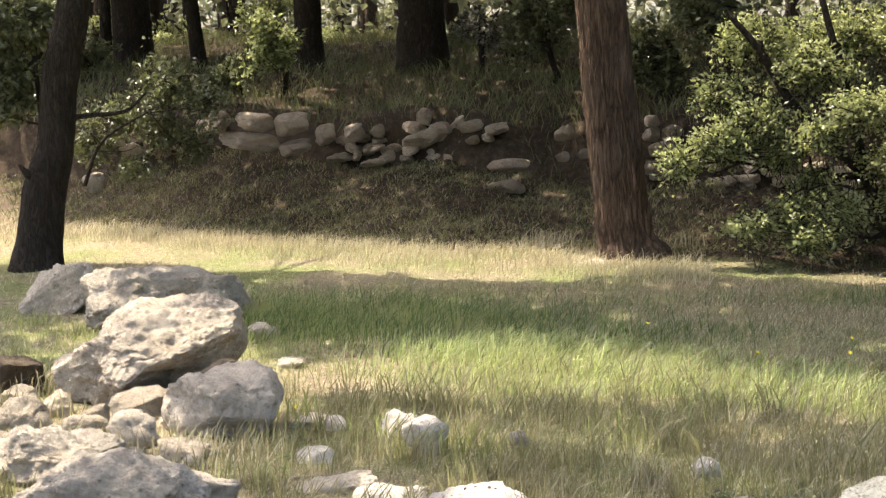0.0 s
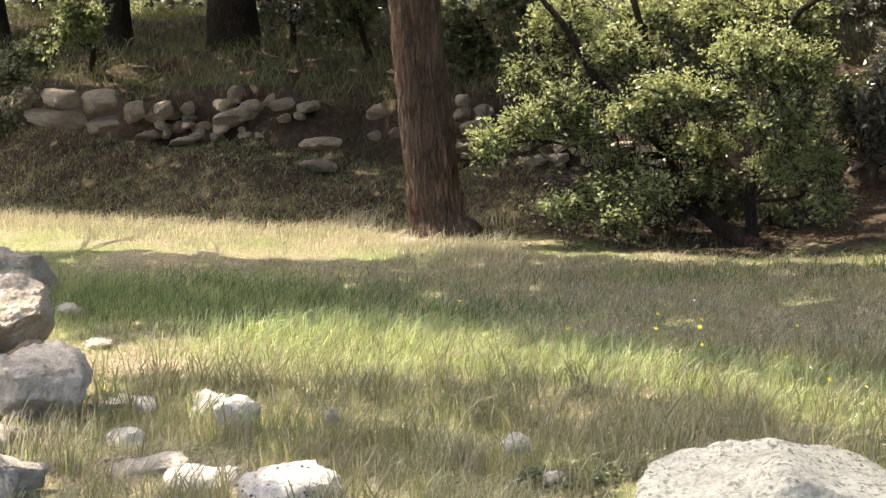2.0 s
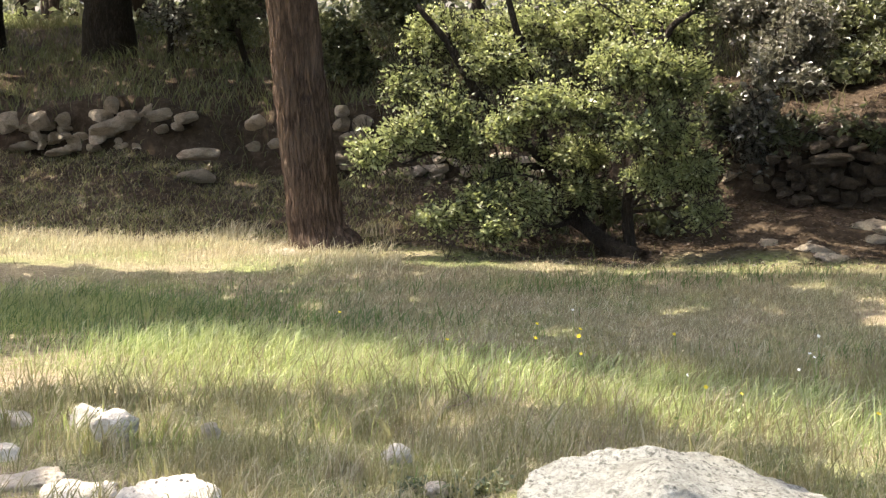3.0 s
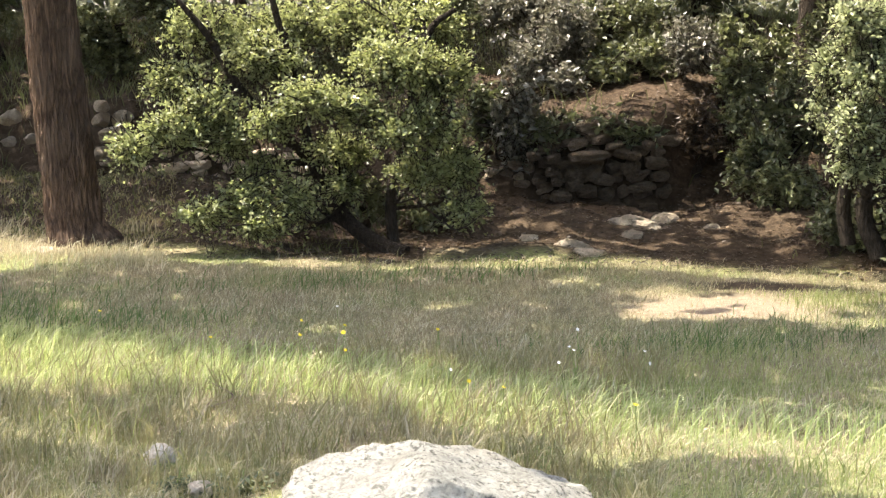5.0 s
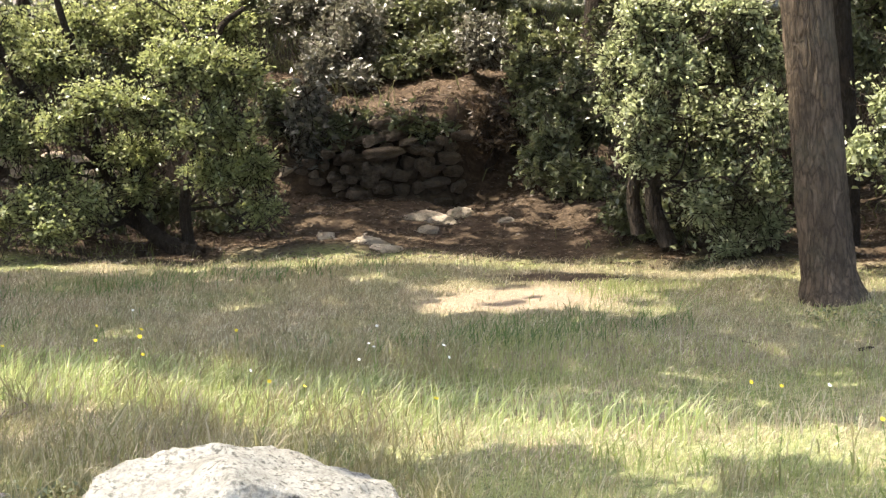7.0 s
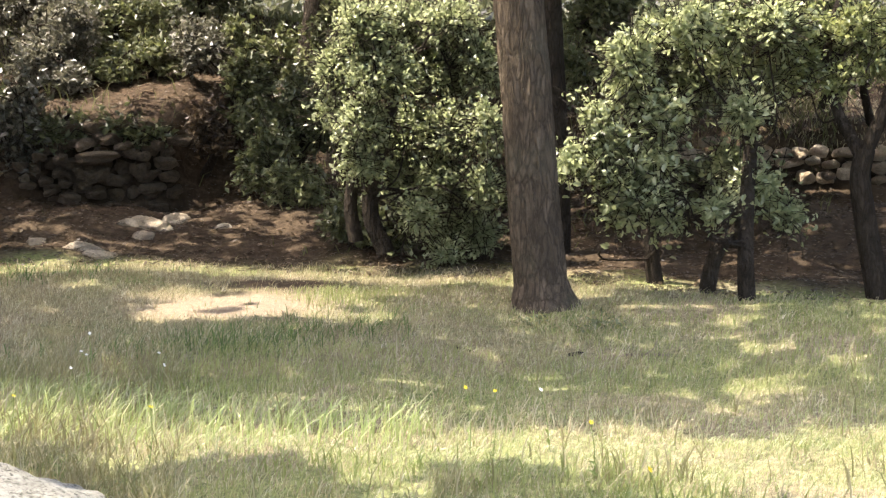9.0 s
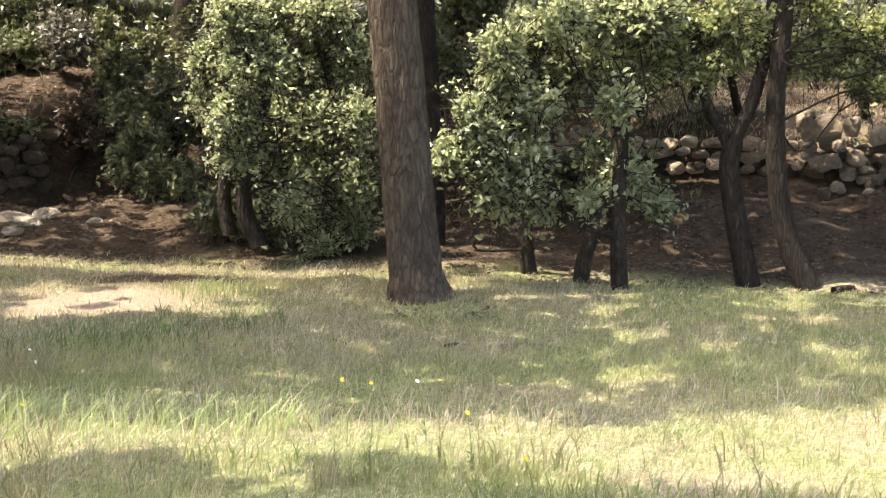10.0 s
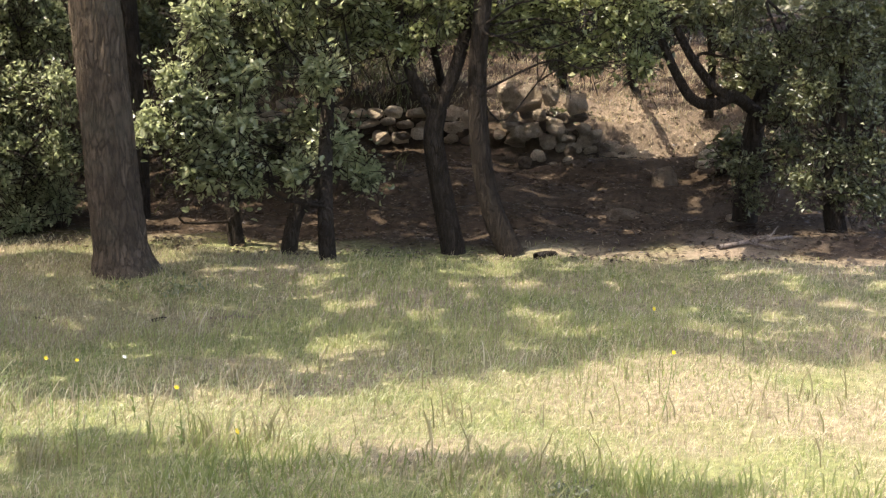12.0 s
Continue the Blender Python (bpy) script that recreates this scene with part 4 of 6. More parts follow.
YOUNG_OAK = [((8.06, 13, 0.84), 0.20, 0.14), ((9.38, 13.1, 0.97), 0.26, 0.17), ((10.53, 13.2, 1.13), 0.31, 0.20), ((9.41, 13.4, 1.35), 0.25, 0.16), ((11.27, 13.2, 0.91), 0.26, 0.18), ((12.44, 13.8, 1.52), 0.37, 0.23), ((10.57, 14, 1.75), 0.33, 0.23), ((13.21, 14.2, 1.79), 0.43, 0.21), ((15.86, 14.2, 1.79), 0.43, 0.24), ((18.13, 14, 1.79), 0.33, 0.23), ((14.13, 12.8, 1.21), 0.32, 0.17), ((12.79, 12.9, 1.03), 0.21, 0.15), ((15.65, 12.9, 1.12), 0.24, 0.17), ((16.80, 13, 1.48), 0.37, 0.22), ((18.51, 13.2, 1.39), 0.26, 0.24), ((16.98, 12.8, 0.97), 0.21, 0.17), ((18.13, 13, 1.00), 0.28, 0.22), ((19.08, 13.3, 0.68), 0.20, 0.20), ((17.75, 13.1, 0.65), 0.26, 0.17), ((12.40, 13.2, 0.65), 0.22, 0.13), ((12.00, 13, 0.47), 0.24, 0.13), ((10.47, 12.9, 0.35), 0.24, 0.11), ((12.37, 12.9, 0.28), 0.28, 0.14), ((13.53, 13, 0.44), 0.20, 0.13), ((15.07, 13.5, 0.49), 0.18, 0.12), ((19.28, 13.2, 0.33), 0.18, 0.10), ((15.07, 13.6, 0.77), 0.32, 0.16)]
small_tree('bushy young oak with sunlit pale green foliage to the ground', [([at(*p) for p in [(17.17, 13.3, -0.05), (16.21, 13.4, 0.04), (15.15, 13.7, 0.22), (14.11, 13.9, 0.64), (13.48, 13.8, 1.38), (13.06, 13.8, 1.72), (12.69, 13.8, 2.06)]], [0.085, 0.07, 0.06, 0.05, 0.036, 0.03, 0.025]), ([at(*p) for p in [(16.82, 13.5, -0.02), (16.71, 13.5, 0.39), (17.18, 13.6, 0.97), (17.94, 13.6, 1.68), (18.88, 13.6, 1.89)]], [0.05, 0.046, 0.04, 0.03, 0.02]), ([at(*p) for p in [(14.11, 13.9, 0.64), (11.86, 13.8, 1.20), (10.68, 13.7, 1.67), (9.65, 13.7, 1.97)]], [0.04, 0.036, 0.03, 0.02])], YOUNG_OAK, 98000, 0.039, LEAF_OAK, 61, full=False)
EVERGREEN_OAK = [((32.17, 12, 1.77), 0.24, 0.20), ((33.68, 12.75, 1.79), 0.30, 0.21), ((35.20, 12.5, 1.78), 0.25, 0.21), ((31.42, 12.25, 1.45), 0.18, 0.20), ((32.93, 12, 1.42), 0.28, 0.22), ((34.64, 12.75, 1.41), 0.30, 0.26), ((36.16, 12.5, 1.50), 0.19, 0.25), ((31.23, 12.25, 1.17), 0.13, 0.12), ((32.18, 12, 1.06), 0.22, 0.20), ((33.70, 12.75, 0.99), 0.28, 0.23), ((35.23, 12.5, 1.00), 0.25, 0.25), ((36.37, 12.25, 1.02), 0.14, 0.24), ((32.19, 12, 0.78), 0.17, 0.12), ((33.52, 12.75, 0.65), 0.21, 0.19), ((35.06, 12.5, 0.63), 0.25, 0.21), ((36.40, 12.25, 0.61), 0.12, 0.20), ((34.11, 12, 0.42), 0.16, 0.16), ((35.26, 12.75, 0.26), 0.21, 0.19), ((36.22, 12.5, 0.25), 0.15, 0.17), ((35.08, 12.25, 0.11), 0.14, 0.09)]
small_tree('dense evergreen oak with glossy sunlit leaves', [([at(*p) for p in [(33.01, 12.4, 0.10), (32.49, 12.4, 0.52), (33.55, 12.4, 1.51)]], [0.07, 0.062, 0.05]), ([at(*p) for p in [(32.01, 12.6, 0.16), (31.83, 12.6, 0.50), (32.41, 12.6, 1.09)]], [0.06, 0.05, 0.04])], EVERGREEN_OAK, 66000, 0.044, LEAF_PALE, 62, twig=0.01, full=False)
SPRAY_OAK = [((39.25, 10.9, 0.89), 0.09, 0.07), ((40.01, 10.9, 0.87), 0.15, 0.13), ((40.75, 10.9, 1.02), 0.18, 0.15), ((40.17, 10.9, 1.16), 0.13, 0.09), ((41.15, 10.9, 0.80), 0.20, 0.15), ((41.92, 10.9, 0.66), 0.16, 0.13), ((40.98, 10.9, 0.62), 0.15, 0.07), ((42.51, 10.9, 0.52), 0.11, 0.07), ((42.08, 10.9, 0.91), 0.15, 0.11), ((41.25, 10.9, 1.56), 0.16, 0.15), ((42.17, 11.5, 1.71), 0.23, 0.19), ((41.09, 11.2, 1.34), 0.13, 0.09), ((42.42, 10.9, 1.20), 0.16, 0.13), ((43.50, 11.5, 1.48), 0.23, 0.17), ((44.58, 11.2, 1.71), 0.22, 0.19), ((43.28, 10.9, 1.77), 0.18, 0.15), ((45.54, 11.5, 1.45), 0.19, 0.15), ((46.04, 11.2, 1.75), 0.22, 0.19), ((45.02, 10.9, 1.21), 0.15, 0.11), ((44.70, 11.5, 0.85), 0.15, 0.10), ((45.47, 11.2, 0.72), 0.15, 0.10), ((44.19, 10.9, 0.60), 0.11, 0.07), ((46.42, 11.5, 0.52), 0.14, 0.08)]
small_tree('low-branched oak with sunlit leaf sprays', [([at(*p) for p in [(42.20, 11.5, -0.01), (42.02, 11.5, 0.26), (41.74, 11.5, 0.95)]], [0.055, 0.05, 0.035]), ([at(*p) for p in [(43.88, 11.3, -0.02), (44.18, 11.3, 0.26), (44.91, 11.3, 0.45)]], [0.055, 0.048, 0.035]), ([at(*p) for p in [(45.26, 10.9, -0.02), (45.15, 10.9, 0.38), (45.22, 11.3, 0.97), (45.67, 12.2, 1.92)]], [0.055, 0.05, 0.045, 0.04])], SPRAY_OAK, 40000, 0.048, LEAF_PALE, 63, twig=0.01, gap=-0.45)
small_tree('slender dark oak with a forked trunk', [([at(*p) for p in [(49.55, 11.4, -0.02), (49.16, 11.4, 0.35), (48.78, 11.4, 0.76), (48.92, 11.4, 0.97)]], [0.085, 0.075, 0.068, 0.062]), ([at(*p) for p in [(48.92, 11.4, 0.95), (49.50, 11.4, 1.24), (49.88, 11.5, 1.55), (50.05, 11.6, 1.93)]], [0.05, 0.045, 0.04, 0.035]), ([at(*p) for p in [(48.80, 11.4, 0.92), (47.91, 11.5, 1.25), (47.58, 11.6, 1.62), (47.91, 11.7, 1.93)]], [0.045, 0.035, 0.03, 0.025])], [((46.74, 11.5, 1.55), 0.19, 0.17), ((47.89, 11.5, 1.40), 0.14, 0.08), ((48.99, 11.5, 1.55), 0.14, 0.14), ((46.72, 11.5, 1.77), 0.23, 0.15), ((49.90, 11.5, 1.70), 0.17, 0.15), ((48.40, 11.5, 1.78), 0.19, 0.15), ((45.82, 11.5, 1.36), 0.14, 0.10)], 9000, 0.045, LEAF_OAK, 64, twig=0.009, gap=-0.4, full=False)
small_tree('slender dark oak leaning over the bank', [([at(*p) for p in [(51.53, 11.35, -0.01), (50.83, 11.35, 0.29), (50.44, 11.35, 0.63), (50.25, 11.35, 1.11), (50.33, 11.35, 1.52), (50.51, 11.4, 1.92)]], [0.088, 0.075, 0.07, 0.065, 0.06, 0.055])], [((51.04, 11.5, 1.52), 0.17, 0.17), ((51.94, 11.5, 1.63), 0.19, 0.19), ((52.88, 11.5, 1.45), 0.15, 0.12), ((53.81, 11.5, 1.34), 0.16, 0.10), ((54.86, 11.5, 1.53), 0.19, 0.16), ((55.63, 11.5, 1.27), 0.14, 0.12), ((53.02, 11.5, 1.71), 0.19, 0.15), ((54.28, 11.5, 1.75), 0.23, 0.15), ((55.73, 11.5, 1.64), 0.19, 0.19), ((51.53, 11.5, 1.86), 0.23, 0.12)], 12000, 0.045, LEAF_OAK, 65, twig=0.009, gap=-0.4, full=False)
# These two oaks take the darker leaf so its colour holds their shade.
small_tree('spreading oak with curved bare limbs over the path', [([at(*p) for p in [(59.31, 13.2, 0.05), (59.36, 13.2, 0.45), (59.67, 13.2, 0.93), (60.75, 13.3, 1.57)]], [0.10, 0.085, 0.075, 0.06]), ([at(*p) for p in [(59.58, 13.1, 0.89), (58.83, 12.9, 1.02), (58.13, 12.8, 0.96), (57.44, 12.8, 1.00), (56.87, 12.8, 1.19), (56.35, 12.8, 1.44)]], [0.05, 0.05, 0.045, 0.04, 0.035, 0.03]), ([at(*p) for p in [(58.83, 12.9, 1.02), (58.23, 12.8, 1.07), (57.45, 12.8, 1.28), (56.82, 12.8, 1.53)]], [0.04, 0.038, 0.034, 0.03])], [((58.57, 12.9, 1.49), 0.21, 0.19), ((59.70, 12.9, 1.28), 0.21, 0.21), ((60.94, 12.9, 1.49), 0.26, 0.21), ((60.31, 12.9, 0.95), 0.19, 0.17), ((60.73, 12.9, 0.66), 0.18, 0.14), ((59.28, 12.9, 0.48), 0.15, 0.16), ((59.51, 12.9, 0.22), 0.12, 0.10), ((57.62, 12.9, 1.61), 0.19, 0.15), ((56.14, 12.9, 1.56), 0.21, 0.13), ((60.59, 12.9, 0.44), 0.15, 0.10)], 9500, 0.042, LEAF_DARK, 66, gap=-0.25, full=False)
small_tree('dark oak with a short trunk and low leaf sprays', [([at(*p) for p in [(62.38, 12.6, -0.00), (62.16, 12.6, 0.28), (62.18, 12.6, 0.73), (62.42, 12.6, 1.34)]], [0.085, 0.075, 0.065, 0.05])], [((62.40, 12.5, 1.46), 0.25, 0.23), ((61.57, 12.5, 1.06), 0.23, 0.21), ((63.02, 12.5, 1.06), 0.19, 0.23), ((62.01, 12.5, 0.69), 0.21, 0.17), ((63.28, 12.5, 0.66), 0.17, 0.19), ((61.33, 12.5, 0.44), 0.17, 0.11), ((62.43, 12.5, 0.41), 0.17, 0.10), ((63.44, 12.5, 0.34), 0.15, 0.15), ((61.82, 12.5, 1.66), 0.25, 0.17)], 13000, 0.042, LEAF_DARK, 67, gap=-0.25, full=False)
small_tree('dark leafy oak sapling under the leaning tree', [([at(*p) for p in [(-13.3, 15.2, 0.05), (-13.1, 15.2, 0.82), (-13.3, 15.2, 1.80)]], [0.03, 0.025, 0.02])], [((-13.61, 15.2, 2.09), 0.46, 0.30), ((-14.16, 15.2, 1.56), 0.30, 0.41), ((-15.62, 15.2, 1.81), 0.35, 0.56)], 9000, 0.07, LEAF_DARK, 68, name='oak_sapling')
small_tree('sprawling dark bramble on the bank', [([at(*p) for p in [(-11.89, 16.5, 0.57), (-11.27, 16.5, 0.99), (-9.75, 16.5, 1.25)]], [0.02, 0.016, 0.01])], [((-10.87, 17.5, 1.18), 0.47, 0.23), ((-9.16, 17.5, 1.51), 0.41, 0.35), ((-11.46, 17.5, 0.90), 0.29, 0.23), ((-9.22, 17.5, 1.05), 0.35, 0.23), ((-8.13, 17.7, 0.86), 0.27, 0.21), ((-7.88, 18.2, 1.31), 0.30, 0.22), ((-10.21, 17.3, 0.67), 0.35, 0.15)], 7000, 0.055, LEAF_DARK, 69, category='shrub', name='shrub', twig=0.006)


def belt_shrub(label, spot, w, h, leaf, leaves, seed):
    """A shrub or low crown of the wood's edge: three or four uneven lobes on a few stems."""
    r = np.random.default_rng(seed)
    c = at(*spot)
    foot = at(spot[0] + float(r.uniform(-0.6, 0.6)), spot[1] + 0.3 if spot[1] > 16.3 or spot[2] < 1.2 else 18.6)
    top = c + Vector((0, 0, h * 0.2))
    mid = (foot + top) / 2 + Vector((float(r.uniform(-0.2, 0.2)), 0, 0))
    spots = [((spot[0] + math.degrees(float(dx) * w / spot[1]), spot[1] + float(dy) * w, spot[2] + float(dz) * h), w * float(k), h * float(k))
             for dx, dy, dz, k in zip(r.uniform(-0.6, 0.6, 5), r.uniform(-0.4, 0.6, 5), r.uniform(-0.5, 0.6, 5), r.uniform(0.45, 0.75, 5))]
    small_tree(label, [([foot, mid, top], [0.045, 0.04, 0.025])], spots, leaves, 0.075, leaf, seed, "shrub", name="shrub", length=0.3, twig=0.012, full=False, group="shrubs of the wood's edge")


belt_shrub('fresh green shrub on the terrace', (-5.37, 22, 1.98), 0.44, 0.44, LEAF_BRIGHT, 3000, 200)
belt_shrub('dark shrub on the terrace', (-7.10, 22, 1.60), 0.44, 0.29, LEAF_DARK, 2000, 201)
belt_shrub('bare pinkish twiggy shrub on the terrace', (1.64, 22.5, 2.11), 0.53, 0.45, LEAF_GREY, 700, 202)
belt_shrub('dark evergreen shrub on the terrace', (3.72, 22, 2.14), 0.66, 0.59, LEAF_DARK, 5000, 203)
belt_shrub('dark evergreen shrub behind the pine', (7.64, 19.5, 1.73), 0.52, 0.58, LEAF_DARK, 5500, 204)
belt_shrub('dark evergreen shrub behind the young oak', (9.69, 19, 1.89), 0.70, 0.57, LEAF_DARK, 6000, 205)
belt_shrub('dark evergreen shrub behind the young oak', (16.18, 18.5, 1.79), 1.23, 0.74, LEAF_DARK, 6500, 206)
belt_shrub('grey-leaved shrub beside the young oak', (20.63, 15.6, 0.99), 0.26, 0.57, LEAF_GREY, 2500, 207)
belt_shrub('grey-leaved shrub glinting in the sun', (21.69, 18, 1.47), 0.54, 0.66, LEAF_GREY, 5000, 208)
belt_shrub('dark shrub against the terrace wall', (20.21, 15.8, 0.92), 0.26, 0.32, LEAF_DARK, 2500, 209)
belt_shrub('grey-leaved shrub glinting in the sun', (21.35, 18.5, 1.84), 0.68, 0.49, LEAF_GREY, 4500, 210)
belt_shrub('green shrub above the terrace wall', (24.19, 19, 1.78), 0.70, 0.57, LEAF_DARK, 4500, 211)
belt_shrub('pale withered shrub above the wall', (26.83, 18, 1.54), 0.30, 0.54, LEAF_GREY, 2500, 212)
belt_shrub('withered brown shrub hanging over the wall', (27.24, 16.4, 0.89), 0.27, 0.27, LEAF_DRY, 1500, 213)
belt_shrub('olive-green shrub above the terrace wall', (28.72, 17.5, 1.25), 0.47, 0.64, LEAF_DARK, 5000, 214)
belt_shrub('dark shrub on the slope', (29.49, 16, 0.81), 0.48, 0.32, LEAF_DARK, 3500, 215)
belt_shrub('dark evergreen behind the sunlit oak', (31.30, 17, 1.49), 0.57, 0.79, LEAF_DARK, 6000, 216)
belt_shrub('dark evergreen behind the grey pine', (39.60, 15, 1.69), 0.55, 0.55, LEAF_DARK, 5500, 217)
belt_shrub('dark shrub low behind the grey pine', (37.75, 14.5, 0.39), 0.29, 0.29, LEAF_DARK, 2500, 218)
belt_shrub('dark evergreen behind the oaks', (42.26, 16, 1.49), 0.64, 0.64, LEAF_DARK, 6000, 219)
belt_shrub('dark evergreen behind the oaks', (45.42, 17, 1.72), 0.74, 0.57, LEAF_DARK, 5000, 220)
belt_shrub('dark leafy shrub among the oak stems', (44.02, 14, 0.59), 0.42, 0.28, LEAF_DARK, 2500, 221)
belt_shrub('green crown behind the slender oaks', (47.62, 16, 1.82), 0.48, 0.37, LEAF_OAK, 3500, 222)
belt_shrub('green crown behind the slender oaks', (48.60, 17, 1.63), 0.85, 0.34, LEAF_OAK, 4000, 223)
belt_shrub('dark hanging oak foliage', (53.15, 15.5, 1.44), 0.52, 0.36, LEAF_DARK, 4500, 224)
belt_shrub('dark hanging oak foliage', (55.31, 15, 1.45), 0.30, 0.20, LEAF_DARK, 3500, 225)
belt_shrub('dark crown over the path', (57.80, 17, 1.66), 0.68, 0.28, LEAF_DARK, 4000, 226)
belt_shrub('dark evergreen behind the spreading oak', (60.62, 16, 1.16), 0.80, 0.64, LEAF_DARK, 6000, 227)
belt_shrub('dark ivy over the tumbled wall', (53.22, 16.4, 0.54), 0.20, 0.14, LEAF_DARK, 1200, 228)
belt_shrub('dark evergreen behind the spreading oak', (63.15, 17, 1.14), 0.62, 0.79, LEAF_DARK, 5000, 229)
belt_shrub('dark shrub beside the path', (58.90, 14.5, 0.43), 0.24, 0.24, LEAF_DARK, 1800, 230)


belt_shrub('leafy undergrowth among the pine trunks', (-13.30, 28, 2.05), 0.65, 0.47, LEAF_DARK, 2500, 300)
belt_shrub('leafy undergrowth among the pine trunks', (-10.75, 30, 2.14), 0.60, 0.60, LEAF_OAK, 2500, 301)
belt_shrub('leafy undergrowth among the pine trunks', (-8.72, 31, 2.34), 0.52, 0.62, LEAF_OAK, 2000, 302)
belt_shrub('leafy undergrowth among the pine trunks', (-5.72, 29, 2.44), 0.58, 0.58, LEAF_OAK, 2500, 303)
belt_shrub('leafy undergrowth among the pine trunks', (-3.30, 30, 2.15), 0.60, 0.40, LEAF_OAK, 2200, 304)
belt_shrub('leafy undergrowth among the pine trunks', (-1.59, 31, 2.24), 0.52, 0.62, LEAF_DARK, 2500, 305)
belt_shrub('leafy undergrowth among the pine trunks', (1.06, 27, 2.04), 0.54, 0.45, LEAF_DARK, 2500, 306)
belt_shrub('leafy undergrowth among the pine trunks', (2.95, 25, 1.90), 0.58, 0.50, LEAF_DARK, 3000, 307)
belt_shrub('leafy undergrowth among the pine trunks', (-11.69, 26, 1.83), 0.52, 0.35, LEAF_DARK, 2000, 308)

belt_shrub('green shrub far behind the terrace wall', (26.62, 21.5, 2.30), 0.93, 0.57, LEAF_DARK, 5000, 340)
belt_shrub('green shrub far behind the terrace wall', (23.24, 22, 2.39), 0.88, 0.51, LEAF_OAK, 4500, 341)
belt_shrub('dark shrub hanging over the end of the wall', (28.77, 15.4, 0.58), 0.39, 0.31, LEAF_DARK, 3600, 350)
belt_shrub('dark shrub on the slope', (30.28, 14.8, 0.38), 0.32, 0.25, LEAF_DARK, 3000, 351)
belt_shrub('dark shrub on the slope', (30.24, 15.8, 0.93), 0.37, 0.37, LEAF_DARK, 3600, 352)
# Dark shrubs added to fill the shaded hollow around the oak's trunks.
belt_shrub('added dark shrub standing for shade under the evergreen oak', (32.19, 13.2, 0.21), 0.24, 0.20, LEAF_DARK, 2600, 353)
belt_shrub('added dark shrub standing for shade under the evergreen oak', (33.34, 12.9, 0.20), 0.19, 0.17, LEAF_DARK, 2000, 354)
belt_shrub('withered brown shrub hanging over the wall', (27.25, 15.8, 0.82), 0.24, 0.24, LEAF_DRY, 1200, 355)
belt_shrub('dark overgrowth along the top of the wall', (22.40, 15.75, 0.84), 0.42, 0.12, LEAF_DARK, 1300, 360)
belt_shrub('dark overgrowth along the top of the wall', (24.67, 15.75, 0.85), 0.39, 0.13, LEAF_DARK, 1300, 361)
belt_shrub('dark overgrowth along the top of the wall', (21.07, 15.75, 0.91), 0.26, 0.21, LEAF_DARK, 1300, 362)
belt_shrub('olive-green shrub behind the litter above the wall', (24.65, 17.6, 1.39), 0.50, 0.28, LEAF_DARK, 3600, 363)
belt_shrub('grey-leaved shrub behind the litter above the wall', (22.29, 17.6, 1.39), 0.41, 0.31, LEAF_GREY, 3200, 364)
belt_shrub('olive-green shrub at the end of the wall', (28.56, 16.4, 1.29), 0.26, 0.34, LEAF_DARK, 3200, 365)
belt_shrub('pale withered shrub above the wall', (26.73, 17.2, 1.52), 0.24, 0.25, LEAF_GREY, 2400, 366)
# Dark leaves added as the shade under the young oak's crown.
belt_shrub('dark leaves added for the shade beneath the young oak', (15.06, 14.3, 0.25), 0.62, 0.29, LEAF_DARK, 1600, 330)
belt_shrub('dark leaves added for the shade beneath the young oak', (18.26, 14.4, 0.19), 0.38, 0.26, LEAF_DARK, 900, 331)


# ---- unseen crowns overhead, their leaves set to shade the meadow in long bands along the sun's way ----
LIT_1 = [(-30, 16.5), (-12.9, 14.9), (-6.4, 13.4), (-1.6, 12.9), (4.1, 12.5), (7.6, 13.0), (9, 13.2)]
SHADE_2 = [(-30, 10.6), (-14, 9.9), (-6.5, 9.6), (-3.6, 9.4), (0.2, 9.6), (4.1, 9.35), (7.9, 8.8), (9.8, 8.5), (14, 8.22), (19.8, 7.7), (25.6, 7.3), (31.4, 7.05), (37, 6.85), (41.8, 6.98), (49.5, 7.4), (55.3, 8.0), (62.9, 8.0), (80, 8.5)]
LIT_2 = [(-30, 8.2), (-4.6, 8.35), (0.2, 8.15), (4, 7.95), (7.9, 7.85), (9.8, 7.62), (13, 7.5), (19.8, 6.94), (25.6, 6.6), (31.4, 6.4), (37, 6.3), (42, 6.05), (49.6, 6.0), (55.4, 5.82), (63, 5.63), (80, 5.5)]


def curve(rows, b):
    return np.interp(b, [q[0] for q in rows], [q[1] for q in rows])


def wave(x, y, s, k):
    return np.sin(x * s + 1.3 * k) * np.sin(y * s * 1.1 + 2.1 * k) + 0.5 * np.sin(x * s * 2.3 + y * s * 1.7 + k)


# Trunks and stones over which crown leaves are added for shade.
SHADED = [(at(bearing, far, z), wide) for bearing, far, wide in ((50.5, 11.35, 0.24), (49.0, 11.4, 0.2), (45.2, 10.9, 0.2)) for z in np.arange(0.15, 2.4, 0.3)]
SHADED += [(at(-7.3, 7.45, 0.2), 0.27), (at(-8.0, 7.5, 0.12), 0.2), (at(-8.9, 11.0, 0.3), 0.3), (at(-7.6, 11.0, 0.3), 0.32)]


